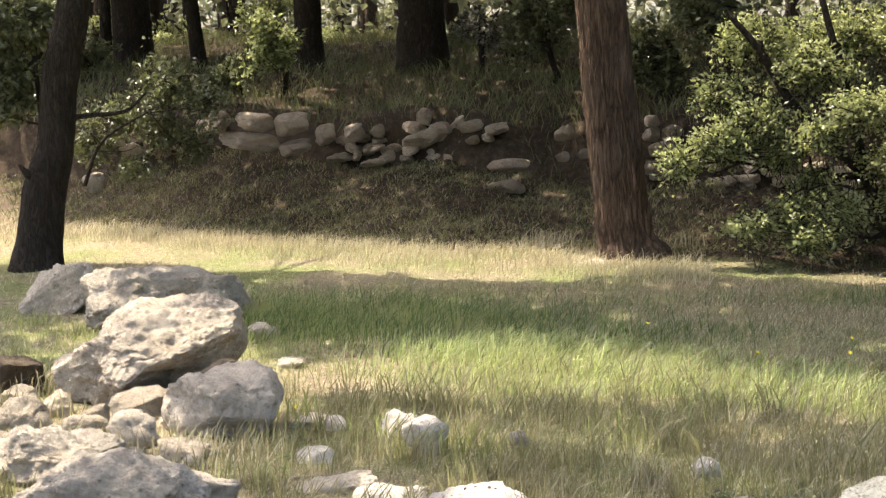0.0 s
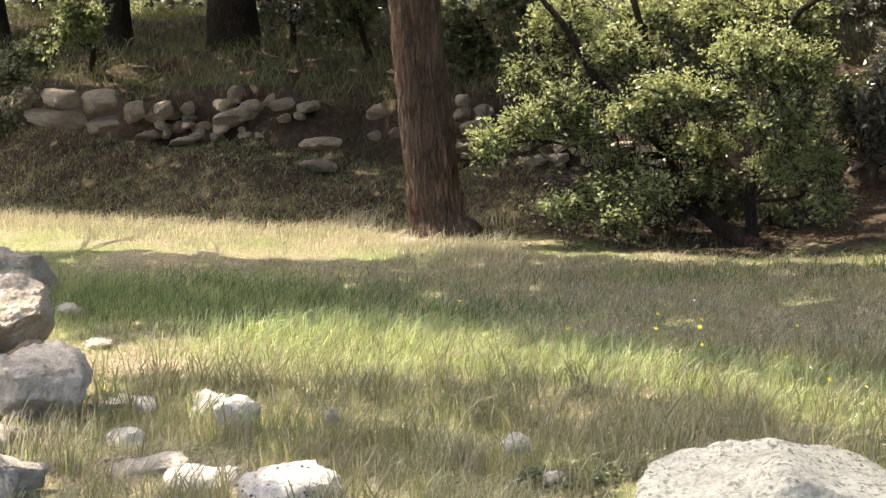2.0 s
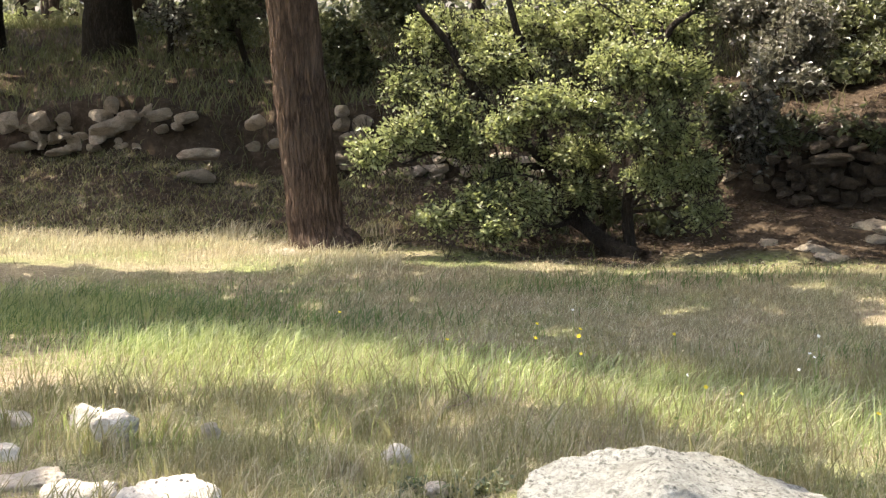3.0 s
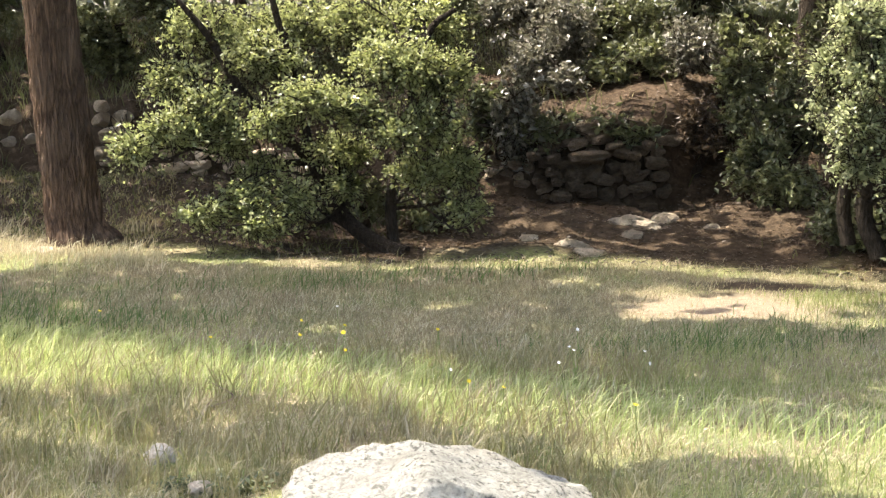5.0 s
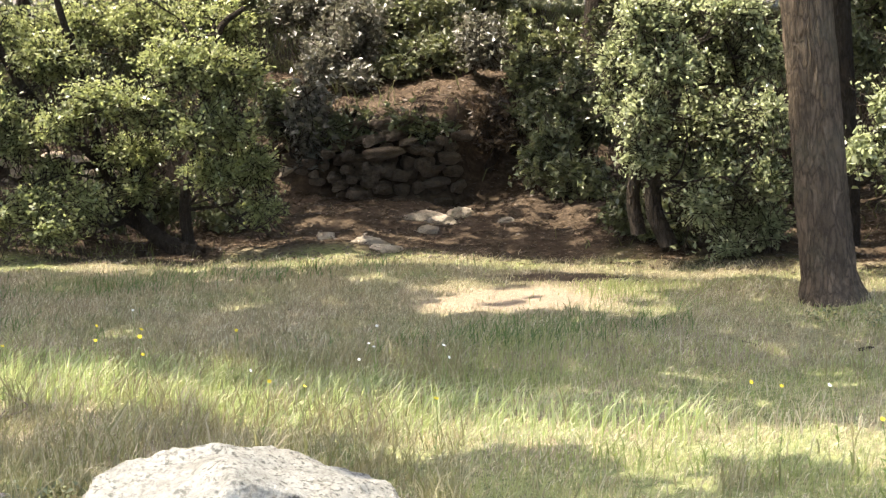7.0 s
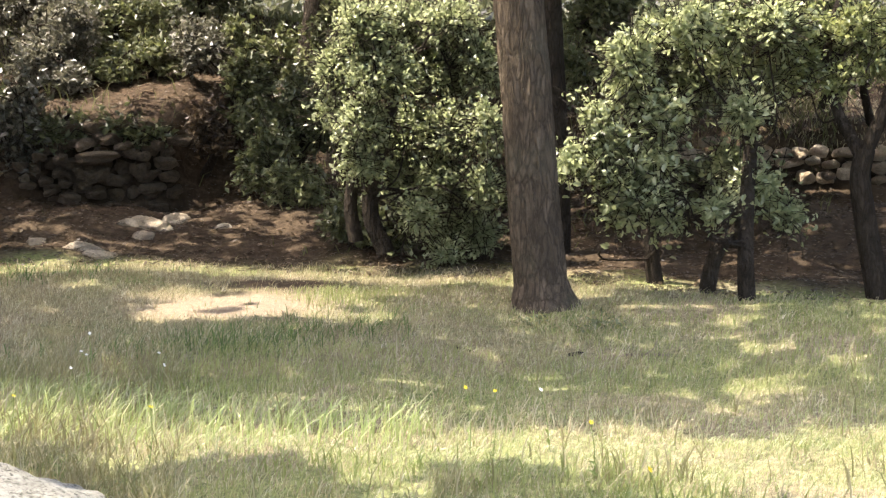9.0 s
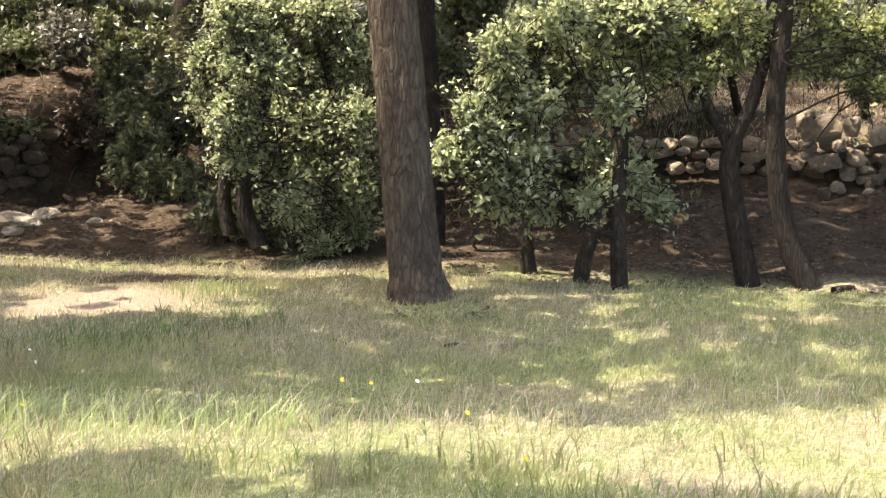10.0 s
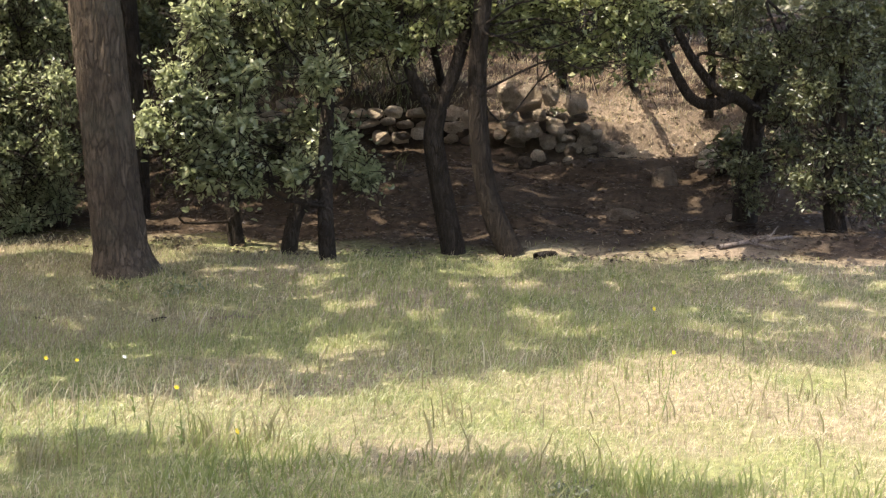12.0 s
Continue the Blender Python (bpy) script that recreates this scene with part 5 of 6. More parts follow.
def cover_over(x, y):
    """How densely added crown leaves cover a spot of ground as the sun sees it."""
    r, b = np.hypot(x, y), np.degrees(np.arctan2(x, y))
    sx, sy = math.sin(radians(SUN_BEARING)), math.cos(radians(SUN_BEARING))
    rb, rw = edge(b)[:2]
    l1, s2, l2 = curve(LIT_1, b), curve(SHADE_2, b), curve(LIT_2, b)
    l1 = np.where(b > 8, rb - 0.62, l1)
    c = np.where(r > s2, 1.0, 0.0)
    c = np.where((r > l1) & (r < rb), np.where(b < 32, 0.0, np.where(b < 40, 0.85, 0.45) + 0.4 * wave(x, y, 4, 1)), c)
    c = np.where((r >= rb) & (r < rw), 1.0, c)
    c = np.where((r >= rb) & (r < rw - np.where(b < 25.5, 0.8, 0.2)) & (b > 21) & (b < 31) & (r > 13.3), 0.58 + 0.55 * wave(x, y, 6.5, 2), c)
    c = np.where((r > rw + 0.4) & (b < 20), np.where((b > 2) & (b < 13), 0.8, 0.92) + 0.1 * wave(x, y, 2.7, 15), c)
    c = np.where((r >= rb) & (r < rw) & (b > 44), np.where((b > 52.5) & (r < rb + 0.35), 0.1 + 0.25 * wave(x, y, 4, 3), 0.98 + 0.06 * wave(x, y, 3.2, 3)), c)
    c = np.where((r >= rw) & (b > 19) & (b < 27) & (r < rw + 2.0), 0.15, c)
    c = np.where((r >= rw - 0.3) & (b > 45) & (b < 61) & (r < rw + 6.0), np.where((b > 54.2) & (b < 58.2), 0.0, np.where(b < 50.3, 0.5, 0.12)) + 0.3 * wave(x, y, 2.2, 4), c)
    c = np.where((b > 24.3) & (b < 33.5) & (r > 9.75 + 0.02 * (b - 19)) & (r < 11.2), np.where(r > 11.35 - 0.02 * (b - 19), 0.8, 0.02), c)
    c = np.where((b > 40) & (b < 53) & (r > 10.45) & (r < 11.15), 0.2 + 0.35 * wave(x, y, 5, 5), c)
    c = np.where((b > 44) & (r > s2 + 0.3) & (r < 10.4), 0.62 + 0.4 * wave(x, y, 4.2, 9), c)
    c = np.where((b > 44) & (b < 53) & (r > 8.9 + 0.1 * wave(x, y, 2, 6)) & (r < 9.25), 0.3 + 0.5 * wave(x, y, 5, 10), c)
    for fx, fy in ((1.52, 13.9), (6.53, 8.2), (-3.5, 14.3), (8.6, 7.35), (8.8, 7.05), (11.75, 8.3)):
        along = -(x - fx) * sx - (y - fy) * sy
        side = np.abs((x - fx) * sy - (y - fy) * sx)
        c = np.where((along > 0.25) & (along < 2.2) & (side < 0.34), 0.9, c)
    near = np.where(b < 9, np.where(b < 1, 0.8, 0.6) + 0.25 * wave(x, y, 3.5, 8), np.where(b < 20, 0.56 + 0.25 * wave(x, y, 3, 6), 0.95 + 0.28 * wave(x, y, 2.2, 7)))
    c = np.where(r < l2, near, c)
    c = np.where((b < -5) & (r < s2 + 0.4) & (r > 6), np.where(r > 7.3, 0.02, np.where(b < -8, 0.03, 0.35)), c)
    c = np.where((b < -10) & (r < 11.6) & (r > 8), np.where((b < -11.6) & (r > 8.8), 0.45 + 0.3 * wave(x, y, 4.5, 18), 0.02), c)
    c = np.where(np.hypot(x - 1.75, y - 5.2) < 0.85, 0.0, c)
    c = np.where((b < -13.3) & (r > 17) & (r < 22), 0.05, c)
    for p, wide in SHADED:
        gx, gy = p.x - SUN_WAY.x / SUN_WAY.z * p.z, p.y - SUN_WAY.y / SUN_WAY.z * p.z
        c = np.where(np.hypot(x - gx, y - gy) < wide, 1.0, c)
    c = np.where((b > 52) & (np.abs(r - rb - 0.05) < 0.2), 0.2 + 0.25 * wave(x, y, 4, 3), c)
    return np.clip(c, 0, 1)


# Gaps left in the crowns to let sun reach these points.
SUNLIT = [(at(52.6, 11.3, 2.2), 0.35), (at(47.8, 11.5, 2.0), 0.3), (at(*(-1.12, 7.26), 0.1), 0.3), (at(*(-1.86, 6.28), 0.05), 0.22), (at(*(1.05, 6.13), 0.1), 0.26), (at(*(8.80, 6.54), 0.05), 0.15), (at(43.5, 11, 1.7), 0.6), (at(56, 16.5, 1.0), 0.7), (at(43.5, 11.2, 2.8), 0.5), (at(-5.8, 22, 1.9), 0.8), (at(-2, 30, 2), 1.8), (at(-9, 30, 2), 1.8), (at(20.5, 18.0, 2.0), 1.1), (at(23.5, 18.4, 2.1), 1.3), (at(27.5, 18.2, 2.0), 1.5), (at(31, 17.5, 1.8), 0.8), (at(41.0, 11.0, 1.25), 0.65), (at(42.5, 11.0, 2.1), 0.5), (at(61.4, 12.5, 0.5), 0.4)]


SUNLIT += [(at(47.0, 11.5, 1.6), 0.35), (at(52.9, 11.5, 1.65), 0.3), (at(-14.09, 18.5, 0.89), 0.9), (at(27.11, 15.7, 0.78), 0.3), (at(26.69, 17.2, 1.55), 0.4), (at(28.56, 16.4, 1.29), 0.4), (at(27.71, 14.6, 0.31), 0.35), (at(29.20, 14.2, 0.28), 0.3)]
SUNLIT += [(at(*spot), w + 0.16) for spot, w, h in YOUNG_OAK if spot[2] > 0.65]
SUNLIT += [(at(5.2, 13.9, z), 0.24) for z in (0.5, 0.9, 1.3, 1.7, 2.1)]
SUNLIT += [(at(*spot), w + 0.42) for spot, w, h in SPRAY_OAK[:10]]
SUNLIT += [(at(*spot), w + 0.36) for spot, w, h in EVERGREEN_OAK if spot[2] > 0.8]


def build_shade_crowns():
    r = np.random.default_rng(77)
    step = 0.22
    gx, gy = np.meshgrid(np.arange(-12, 24, step), np.arange(3, 33, step))
    x, y = gx.ravel() + r.uniform(-0.5, 0.5, gx.size) * step, gy.ravel() + r.uniform(-0.5, 0.5, gx.size) * step
    x, y = np.tile(x, 2), np.tile(y, 2)
    keep = r.random(x.size) < cover_over(x, y)
    b = np.degrees(np.arctan2(x, y))
    keep &= (b > -26) & (b < 72) & (np.hypot(x, y) < 32)
    x, y = x[keep], y[keep]
    ground = np.stack([x, y, land(x, y)], -1)
    way = np.array(SUN_WAY)
    clear = np.ones(len(x), bool)
    for c, rad in SUNLIT:
        d = np.array(c) - ground
        along = d @ way
        miss = np.linalg.norm(d - along[:, None] * way, axis=1)
        clear &= ~((miss < rad) & (r.random(len(x)) < 0.93))
    ground = ground[clear]
    height = r.uniform(4.6, 7.4, len(ground))
    far, deg = np.hypot(ground[:, 0], ground[:, 1]), np.degrees(np.arctan2(ground[:, 0], ground[:, 1]))
    # Lower leaves added over the bank to cut its skylight.
    low = (deg > 17) & (far > edge(deg)[0] - 0.3) & (far < edge(deg)[1] + 2.5) & (r.random(len(ground)) < 0.6)
    height = np.where(low, r.uniform(2.9, 4.4, len(ground)), height)
    p = ground + way * ((height - ground[:, 2]) / way[2])[:, None]
    feet = np.array([[q[1][-2].x, q[1][-2].y] for q in TALL])
    owner = ((p[:, None, :2] - feet[None]) ** 2).sum(-1).argmin(1)
    for k, (tree, pts, radii) in enumerate(TALL):
        mine = p[owner == k]
        if len(mine) < 12:
            continue
        n = 5
        leaf_p = np.repeat(mine, n, 0) + r.normal(size=(len(mine) * n, 3)) * 0.09
        foliage("crown", tree, leaf_p, r.uniform(0.21, 0.31, len(leaf_p)), NEEDLE, r, 0.8, 0.7)
        for q in mine[r.choice(len(mine), min(7, len(mine)), replace=False)]:
            s = np.array(pts[-1]) * 0.6 + np.array(pts[-2]) * 0.4
            m = (s + q) / 2 + r.normal(size=3) * 0.2
            limb("limb", tree, [s, m, q], [0.016, 0.01, 0.004], GREY_BARK, 6)


build_shade_crowns()


def far_woods():
    """Trees far behind the terrace, too many to count."""
    r = np.random.default_rng(88)
    n = 100000
    b = r.uniform(-22, 72, n)
    d = r.uniform(30, 58, n)
    z = 1.0 + 6 * r.random(n) ** 1.3
    clump = np.sin(b * 1.9 + 3) + np.sin(b * 0.83 + 1) + np.sin(z * 1.1 + b * 0.5) * 0.8
    keep = clump + r.normal(size=n) * 0.5 > np.where(b < 3, -1.5, -2.2)
    b, d, z = np.radians(b[keep]), d[keep], z[keep]
    p = np.stack([d * np.sin(b), d * np.cos(b), z], -1)
    v, f = leaf_cards(p, r.uniform(0.16, 0.33, len(p)), r, 0.4, 0.6)
    tagged(new("far_woods", fast_mesh("far_woods", v, f, LEAF_FAR)), "hazy sunlit foliage of far woods", "woods", kind="stuff")
    pieces = []
    for k in range(130):
        a, q = r.uniform(-28, 80) if k % 2 else r.uniform(-20, 6), r.uniform(32, 55)
        foot = np.array(at(a, q))
        pieces.append(tube([foot, foot + [r.normal() * 0.2, 0, 4], foot + [r.normal() * 0.4, 0, 9]], [0.16, 0.13, 0.08], 7))
    v, f = join(pieces)
    tagged(new("far_trunks", fast_mesh("far_trunks", v, f, OAK_BARK, True)), "slim dark trunks of far woods", "woods", kind="stuff")


far_woods()



# ---- grass, litter, flowers ----
def blades(name, label, x, y, height, width, material, seed, lean=0.35, wind=0.25, category="grass", droop=0.5, fine=False):
    """Bent blades of grass rooted at the given spots, leaning a little with the wind."""
    r = np.random.default_rng(seed)
    n = len(x)
    root = np.stack([x, y, land(x, y) - 0.01], -1)
    a = r.uniform(0, 2 * np.pi, n)
    out = np.stack([np.cos(a) * lean + wind, np.sin(a) * lean, np.zeros(n)], -1) * r.uniform(0.3, 1.5, n)[:, None]
    h = height[:, None]
    up = np.array([0, 0, 1.0])
    low = root + up * h * 0.4 + out * h * 0.12
    mid = root + up * h * (0.78 - droop * 0.08) + out * h * 0.5
    tip = root + up * h * (1 - droop * 0.3) + out * h * 1.1
    s = np.stack([-np.sin(a + 1.2), np.cos(a + 1.2), np.zeros(n)], -1) * (width * 0.5)[:, None]
    k = np.arange(n)[:, None]
    if fine:
        verts = np.stack([root - s, root + s, low - s * 0.95, low + s * 0.95, mid - s * 0.65, mid + s * 0.65, tip], 1).reshape(-1, 3)
        faces = np.concatenate([k * 7 + [0, 1, 3], k * 7 + [0, 3, 2], k * 7 + [2, 3, 5], k * 7 + [2, 5, 4], k * 7 + [4, 5, 6]], 0)
    else:
        verts = np.stack([root - s, root + s, (low + mid) / 2 - s * 0.8, (low + mid) / 2 + s * 0.8, tip], 1).reshape(-1, 3)
        faces = np.concatenate([k * 5 + [0, 1, 3], k * 5 + [0, 3, 2], k * 5 + [2, 3, 4]], 0)
    ob = new(name, fast_mesh(name, verts, faces, material))
    return tagged(ob, label, category, kind="stuff")


def field(n, seed, r0, r1, b0=-19, b1=68):
    r = np.random.default_rng(seed)
    d = np.sqrt(r.uniform(r0 * r0, r1 * r1, n))
    b = r.uniform(b0, b1, n)
    return d * np.sin(np.radians(b)), d * np.cos(np.radians(b)), d, b, r


def tufted(x, y, r, share, spread=0.05):
    """Pulls part of the spots together into tufts."""
    n = len(x)
    k = r.integers(0, n, n // 26 + 1)
    pick = r.random(n) < share
    order = np.argsort(x[k])
    to = k[order][np.clip(np.searchsorted(x[k][order], x), 0, len(k) - 1)]
    return np.where(pick, x[to] + r.normal(size=n) * spread, x), np.where(pick, y[to] + r.normal(size=n) * spread, y)


def bare(x, y):
    r, b = np.hypot(x, y), np.degrees(np.arctan2(x, y))
    return np.clip(0.8 * np.exp(-((r - edge(b)[0] - 0.05) / 0.18) ** 2) * smooth_step(b, 51, 54) + 1.3 * blob(x, y, 5.6, 9.85, 0.5, 0.35) + 1.8 * blob(x, y, 4.85, 9.15, 0.52, 0.42) + 1.0 * blob(x, y, 10.2, 6.0, 1.0, 0.3) + 0.9 * blob(x, y, -0.6, 7.7, 0.5, 0.25) + 0.6 * blob(x, y, -0.9, 6.4, 0.8, 0.45) + 0.85 * blob(x, y, -1.4, 7.6, 0.55, 0.8) + 0.9 * blob(x, y, -0.55, 8.55, 0.5, 0.3) + 0.7 * blob(x, y, 0.15, 8.25, 0.5, 0.16), 0, 0.97)


def off_rocks(x, y):
    """True where no stone lies; the trodden side of each stone stays short."""
    ok = np.ones(len(x), bool)
    for px, py, w, d in ROCKS:
        ok &= ~((np.abs(x - px) < w * 0.55) & (y - py < d * 0.45) & (y - py > -d * 0.5 - 0.03))
    return ok


def grow():
    lush = lambda x, y: np.clip(1.2 * blob(x, y, -0.9, 10.8, 1.6, 1.2) + 1.0 * blob(x, y, 1.0, 9.0, 1.3, 0.7) + 1.0 * blob(x, y, 2.9, 7.5, 1.5, 0.7) + 0.9 * blob(x, y, 5.5, 9.2, 0.6, 0.3) + 0.5 * blob(x, y, 6.2, 6.8, 1.6, 1.0) + 0.35 * blob(x, y, 7.5, 5.2, 2.5, 1.5), 0, 1.2)
    # Extent of the sunlit strip, where brighter blades are sown.
    def lit_band(x, y):
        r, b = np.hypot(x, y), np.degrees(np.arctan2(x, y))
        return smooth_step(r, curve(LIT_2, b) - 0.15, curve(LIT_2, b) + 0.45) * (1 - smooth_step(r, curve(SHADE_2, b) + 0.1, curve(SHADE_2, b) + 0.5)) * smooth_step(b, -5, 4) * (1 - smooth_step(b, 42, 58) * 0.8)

    # Browner grass where the long shade falls, so the colour carries shade.
    def shade_brown(r, b):
        return smooth_step(b, 2, 7) * (1 - smooth_step(b, 22, 29)) * smooth_step(r, curve(SHADE_2, b) + 0.1, curve(SHADE_2, b) + 0.6) * (1 - smooth_step(r, 11.3, 12.2)) + 0.8 * np.exp(-((b - 38) / 5.0) ** 2 - ((r - 9.2) / 1.0) ** 2)

    # leaning grass whose brighter colour puts the sunny strip into the blades
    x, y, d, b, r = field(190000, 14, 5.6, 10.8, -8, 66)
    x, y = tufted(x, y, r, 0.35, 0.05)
    ok = off_rocks(x, y) & (r.random(len(x)) > bare(x, y)) & (r.random(len(x)) < lit_band(x, y) * 0.85)
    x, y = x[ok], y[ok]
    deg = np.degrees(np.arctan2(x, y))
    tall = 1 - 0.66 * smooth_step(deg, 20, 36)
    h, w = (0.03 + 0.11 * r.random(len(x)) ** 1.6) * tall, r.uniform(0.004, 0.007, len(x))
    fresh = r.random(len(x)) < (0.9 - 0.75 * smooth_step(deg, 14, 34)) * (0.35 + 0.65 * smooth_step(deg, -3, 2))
    blades("meadow_grass", "fresh green leaning grass, brightened for the sunny strip", x[fresh], y[fresh], h[fresh], w[fresh], BLADE_FRESH_LIT, 40, 0.5, 0.55, fine=True)
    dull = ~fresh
    blades("meadow_grass", "yellow-green leaning grass, brightened for the sunny strip", x[dull], y[dull], h[dull], w[dull], BLADE_LIT_BAND, 41, 0.6, 0.3, fine=True)
    # deep green patches, darkened in colour to deepen the long shade
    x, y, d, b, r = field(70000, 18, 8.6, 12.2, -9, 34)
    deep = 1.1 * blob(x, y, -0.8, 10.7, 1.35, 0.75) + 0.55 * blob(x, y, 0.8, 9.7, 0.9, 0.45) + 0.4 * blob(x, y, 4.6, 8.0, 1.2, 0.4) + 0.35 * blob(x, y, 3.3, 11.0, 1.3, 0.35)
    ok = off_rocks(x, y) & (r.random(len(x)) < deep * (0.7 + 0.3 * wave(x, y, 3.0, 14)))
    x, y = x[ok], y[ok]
    blades("deep_green_grass", "deep green grass, darkened for the long shade", x, y, 0.04 + 0.11 * r.random(len(x)) ** 1.5, r.uniform(0.004, 0.0065, len(x)), BLADE_DEEP_SHADE, 46, 0.5, 0.35, fine=True)
    # short green sward
    for n, seed, r0, r1, w in ((105000, 1, 5.2, 8.2, 0.0035), (105000, 2, 8.2, 11.2, 0.0045), (75000, 3, 11.2, 19.0, 0.0055)):
        x, y, d, b, r = field(n, seed, r0, r1)
        rb = edge(b)[0]
        ok = (d < rb + np.abs(r.normal(size=n)) * np.where(b < 9, 0.9, 0.2)) & (r.random(n) > bare(x, y)) & (r.random(n) < (0.3 + 0.7 * lush(x, y) + 0.25 * wave(x, y, 1.3, 2)) * (1 - 0.9 * shade_brown(d, b)) * np.where((b < 9) & (d > curve(LIT_1, b) - 0.3), 0.3, 1.0))
        x, y = x[ok], y[ok]
        h = (0.018 + 0.03 * r.random(len(x))) * (1 + 1.8 * lush(x, y))
        blades("meadow_grass", "short green meadow grass", x, y, h, r.uniform(0.7, 1.4, len(x)) * w, BLADE_GREEN, seed + 10)
    # dry straw between
    for n, seed, r0, r1, w in ((84000, 4, 5.2, 8.2, 0.0032), (84000, 5, 8.2, 11.2, 0.0043), (62000, 6, 11.2, 19.5, 0.0055)):
        x, y, d, b, r = field(n, seed, r0, r1)
        rb = edge(b)[0]
        ok = (d < rb + np.abs(r.normal(size=n)) * np.where(b < 9, 0.8, 0.2)) & (r.random(n) > 0.9 * bare(x, y)) & (r.random(n) < 0.8 - 0.5 * lush(x, y) - (0.35 + 0.3 * smooth_step(b, 34, 42)) * lit_band(x, y))
        x, y = x[ok], y[ok]
        h = 0.018 + 0.05 * r.random(len(x)) ** 2
        blades("dry_grass", "dry straw-coloured meadow grass", x, y, h, r.uniform(0.7, 1.4, len(x)) * w, BLADE_DRY, seed + 20, 0.6, 0.2)
    # brown seeding grass; its brown also warms and darkens the long shade
    x, y, d, b, r = field(100000, 12, 8.0, 12.5, -6, 42)
    ok = (r.random(len(x)) > bare(x, y)) & (r.random(len(x)) < 0.5 - 0.5 * lush(x, y) + 0.5 * shade_brown(d, b)) & (d < edge(b)[0]) & (d > 10.2 - 0.09 * b)
    x, y = x[ok], y[ok]
    blades("brown_grass", "brown seeding grass of the meadow", x, y, 0.025 + 0.06 * r.random(len(x)) ** 2, r.uniform(0.004, 0.006, len(x)), BLADE_TALL, 35, 0.6, 0.2)
    # taller tufts and seed stalks in the near meadow
    x, y, d, b, r = field(78000, 7, 5.3, 8.7)
    x, y = tufted(x, y, r, 0.7, 0.045)
    ok = off_rocks(x, y) & (r.random(len(x)) > bare(x, y)) & (r.random(len(x)) < np.where(np.degrees(np.arctan2(x, y)) < 26, 0.95 - 0.6 * lit_band(x, y), 0.04))
    x, y = x[ok], y[ok]
    blades("tall_grass", "tall grass tufts going to seed", x, y, (0.03 + 0.16 * r.random(len(x)) ** 2.2) * (1 + 0.45 * wave(x, y, 5.5, 9)), r.uniform(0.004, 0.0075, len(x)), BLADE_NEAR, 31, 0.5, 0.14, fine=True)
    x, y, d, b, r = field(5200, 8, 5.4, 9.0)
    x, y = tufted(x, y, r, 0.6)
    ok = off_rocks(x, y) & (r.random(len(x)) > bare(x, y)) & (r.random(len(x)) < np.where(np.degrees(np.arctan2(x, y)) < 24, 0.95, 0.04))
    x, y = x[ok], y[ok]
    blades("seed_stalks", "dry upright grass stalks", x, y, 0.09 + 0.12 * r.random(len(x)), r.uniform(0.004, 0.006, len(x)), BLADE_TALL, 32, 0.3, 0.2, fine=True)
    # pale seeding grass where the long shade begins
    x, y, d, b, r = field(26000, 15, 6.4, 9.4, 6, 66)
    ok = off_rocks(x, y) & (np.abs(d - curve(SHADE_2, b) - 0.05) < 0.3 * r.random(len(x))) & (r.random(len(x)) < 0.35 + 0.3 * wave(x, y, 2.1, 11))
    x, y = x[ok], y[ok]
    blades("seeding_grass", "pale seeding grass standing over the meadow", x, y, 0.05 + 0.12 * r.random(len(x)) ** 1.8, r.uniform(0.003, 0.0055, len(x)), BLADE_DRY, 43, 0.35, 0.12, fine=True)
    # tall blades, brightened in colour where the sunny strip meets the shade
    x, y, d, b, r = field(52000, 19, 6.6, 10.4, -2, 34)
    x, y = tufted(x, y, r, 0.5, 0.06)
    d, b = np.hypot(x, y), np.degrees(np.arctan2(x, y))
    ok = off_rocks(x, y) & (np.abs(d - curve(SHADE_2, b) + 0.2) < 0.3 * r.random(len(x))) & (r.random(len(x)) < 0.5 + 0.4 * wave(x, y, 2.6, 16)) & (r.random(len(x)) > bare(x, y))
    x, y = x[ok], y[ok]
    blades("tall_grass", "tall green blades brightened along the edge of the shade", x, y, 0.1 + 0.13 * r.random(len(x)) ** 1.5, r.uniform(0.004, 0.007, len(x)), BLADE_FRESH_LIT, 47, 0.5, 0.45, fine=True)
    # flattened straw among the stones
    x, y, d, b, r = field(26000, 20, 5.3, 8.6, -15, 14)
    ok = off_rocks(x, y) & (r.random(len(x)) < 0.35 + 0.5 * wave(x, y, 2.3, 17) + 0.5 * bare(x, y))
    x, y = x[ok], y[ok]
    blades("fallen_straw", "flattened dead straw among the stones", x, y, 0.02 + 0.035 * r.random(len(x)), r.uniform(0.003, 0.006, len(x)), BLADE_DRY, 48, 2.8, 0.3)
    # longer green blades in the shade close by
    x, y, d, b, r = field(16000, 16, 5.2, 6.5, 26, 68)
    ok = off_rocks(x, y) & (d < curve(LIT_2, b) + 0.1) & (r.random(len(x)) < 0.4 + 0.4 * wave(x, y, 3.1, 12))
    x, y = x[ok], y[ok]
    blades("tall_grass", "longer green grass in the near shade", x, y, 0.03 + 0.11 * r.random(len(x)) ** 2, r.uniform(0.004, 0.0065, len(x)), BLADE_GREEN, 44, 0.5, 0.15, fine=True)
    # pale tall grass along the sunny edge
    x, y, d, b, r = field(70000, 9, 12.0, 19.5, -19, 9)
    ok = np.abs(d - edge(b)[0] + 0.9) < 1.2 * r.random(len(x)) + 0.1
    x, y = x[ok], y[ok]
    blades("meadow_edge_grass", "pale grass fringe along the bank", x, y, 0.04 + 0.12 * r.random(len(x)) ** 2, r.uniform(0.005, 0.008, len(x)), BLADE_DRY, 33, 0.5, 0.35)
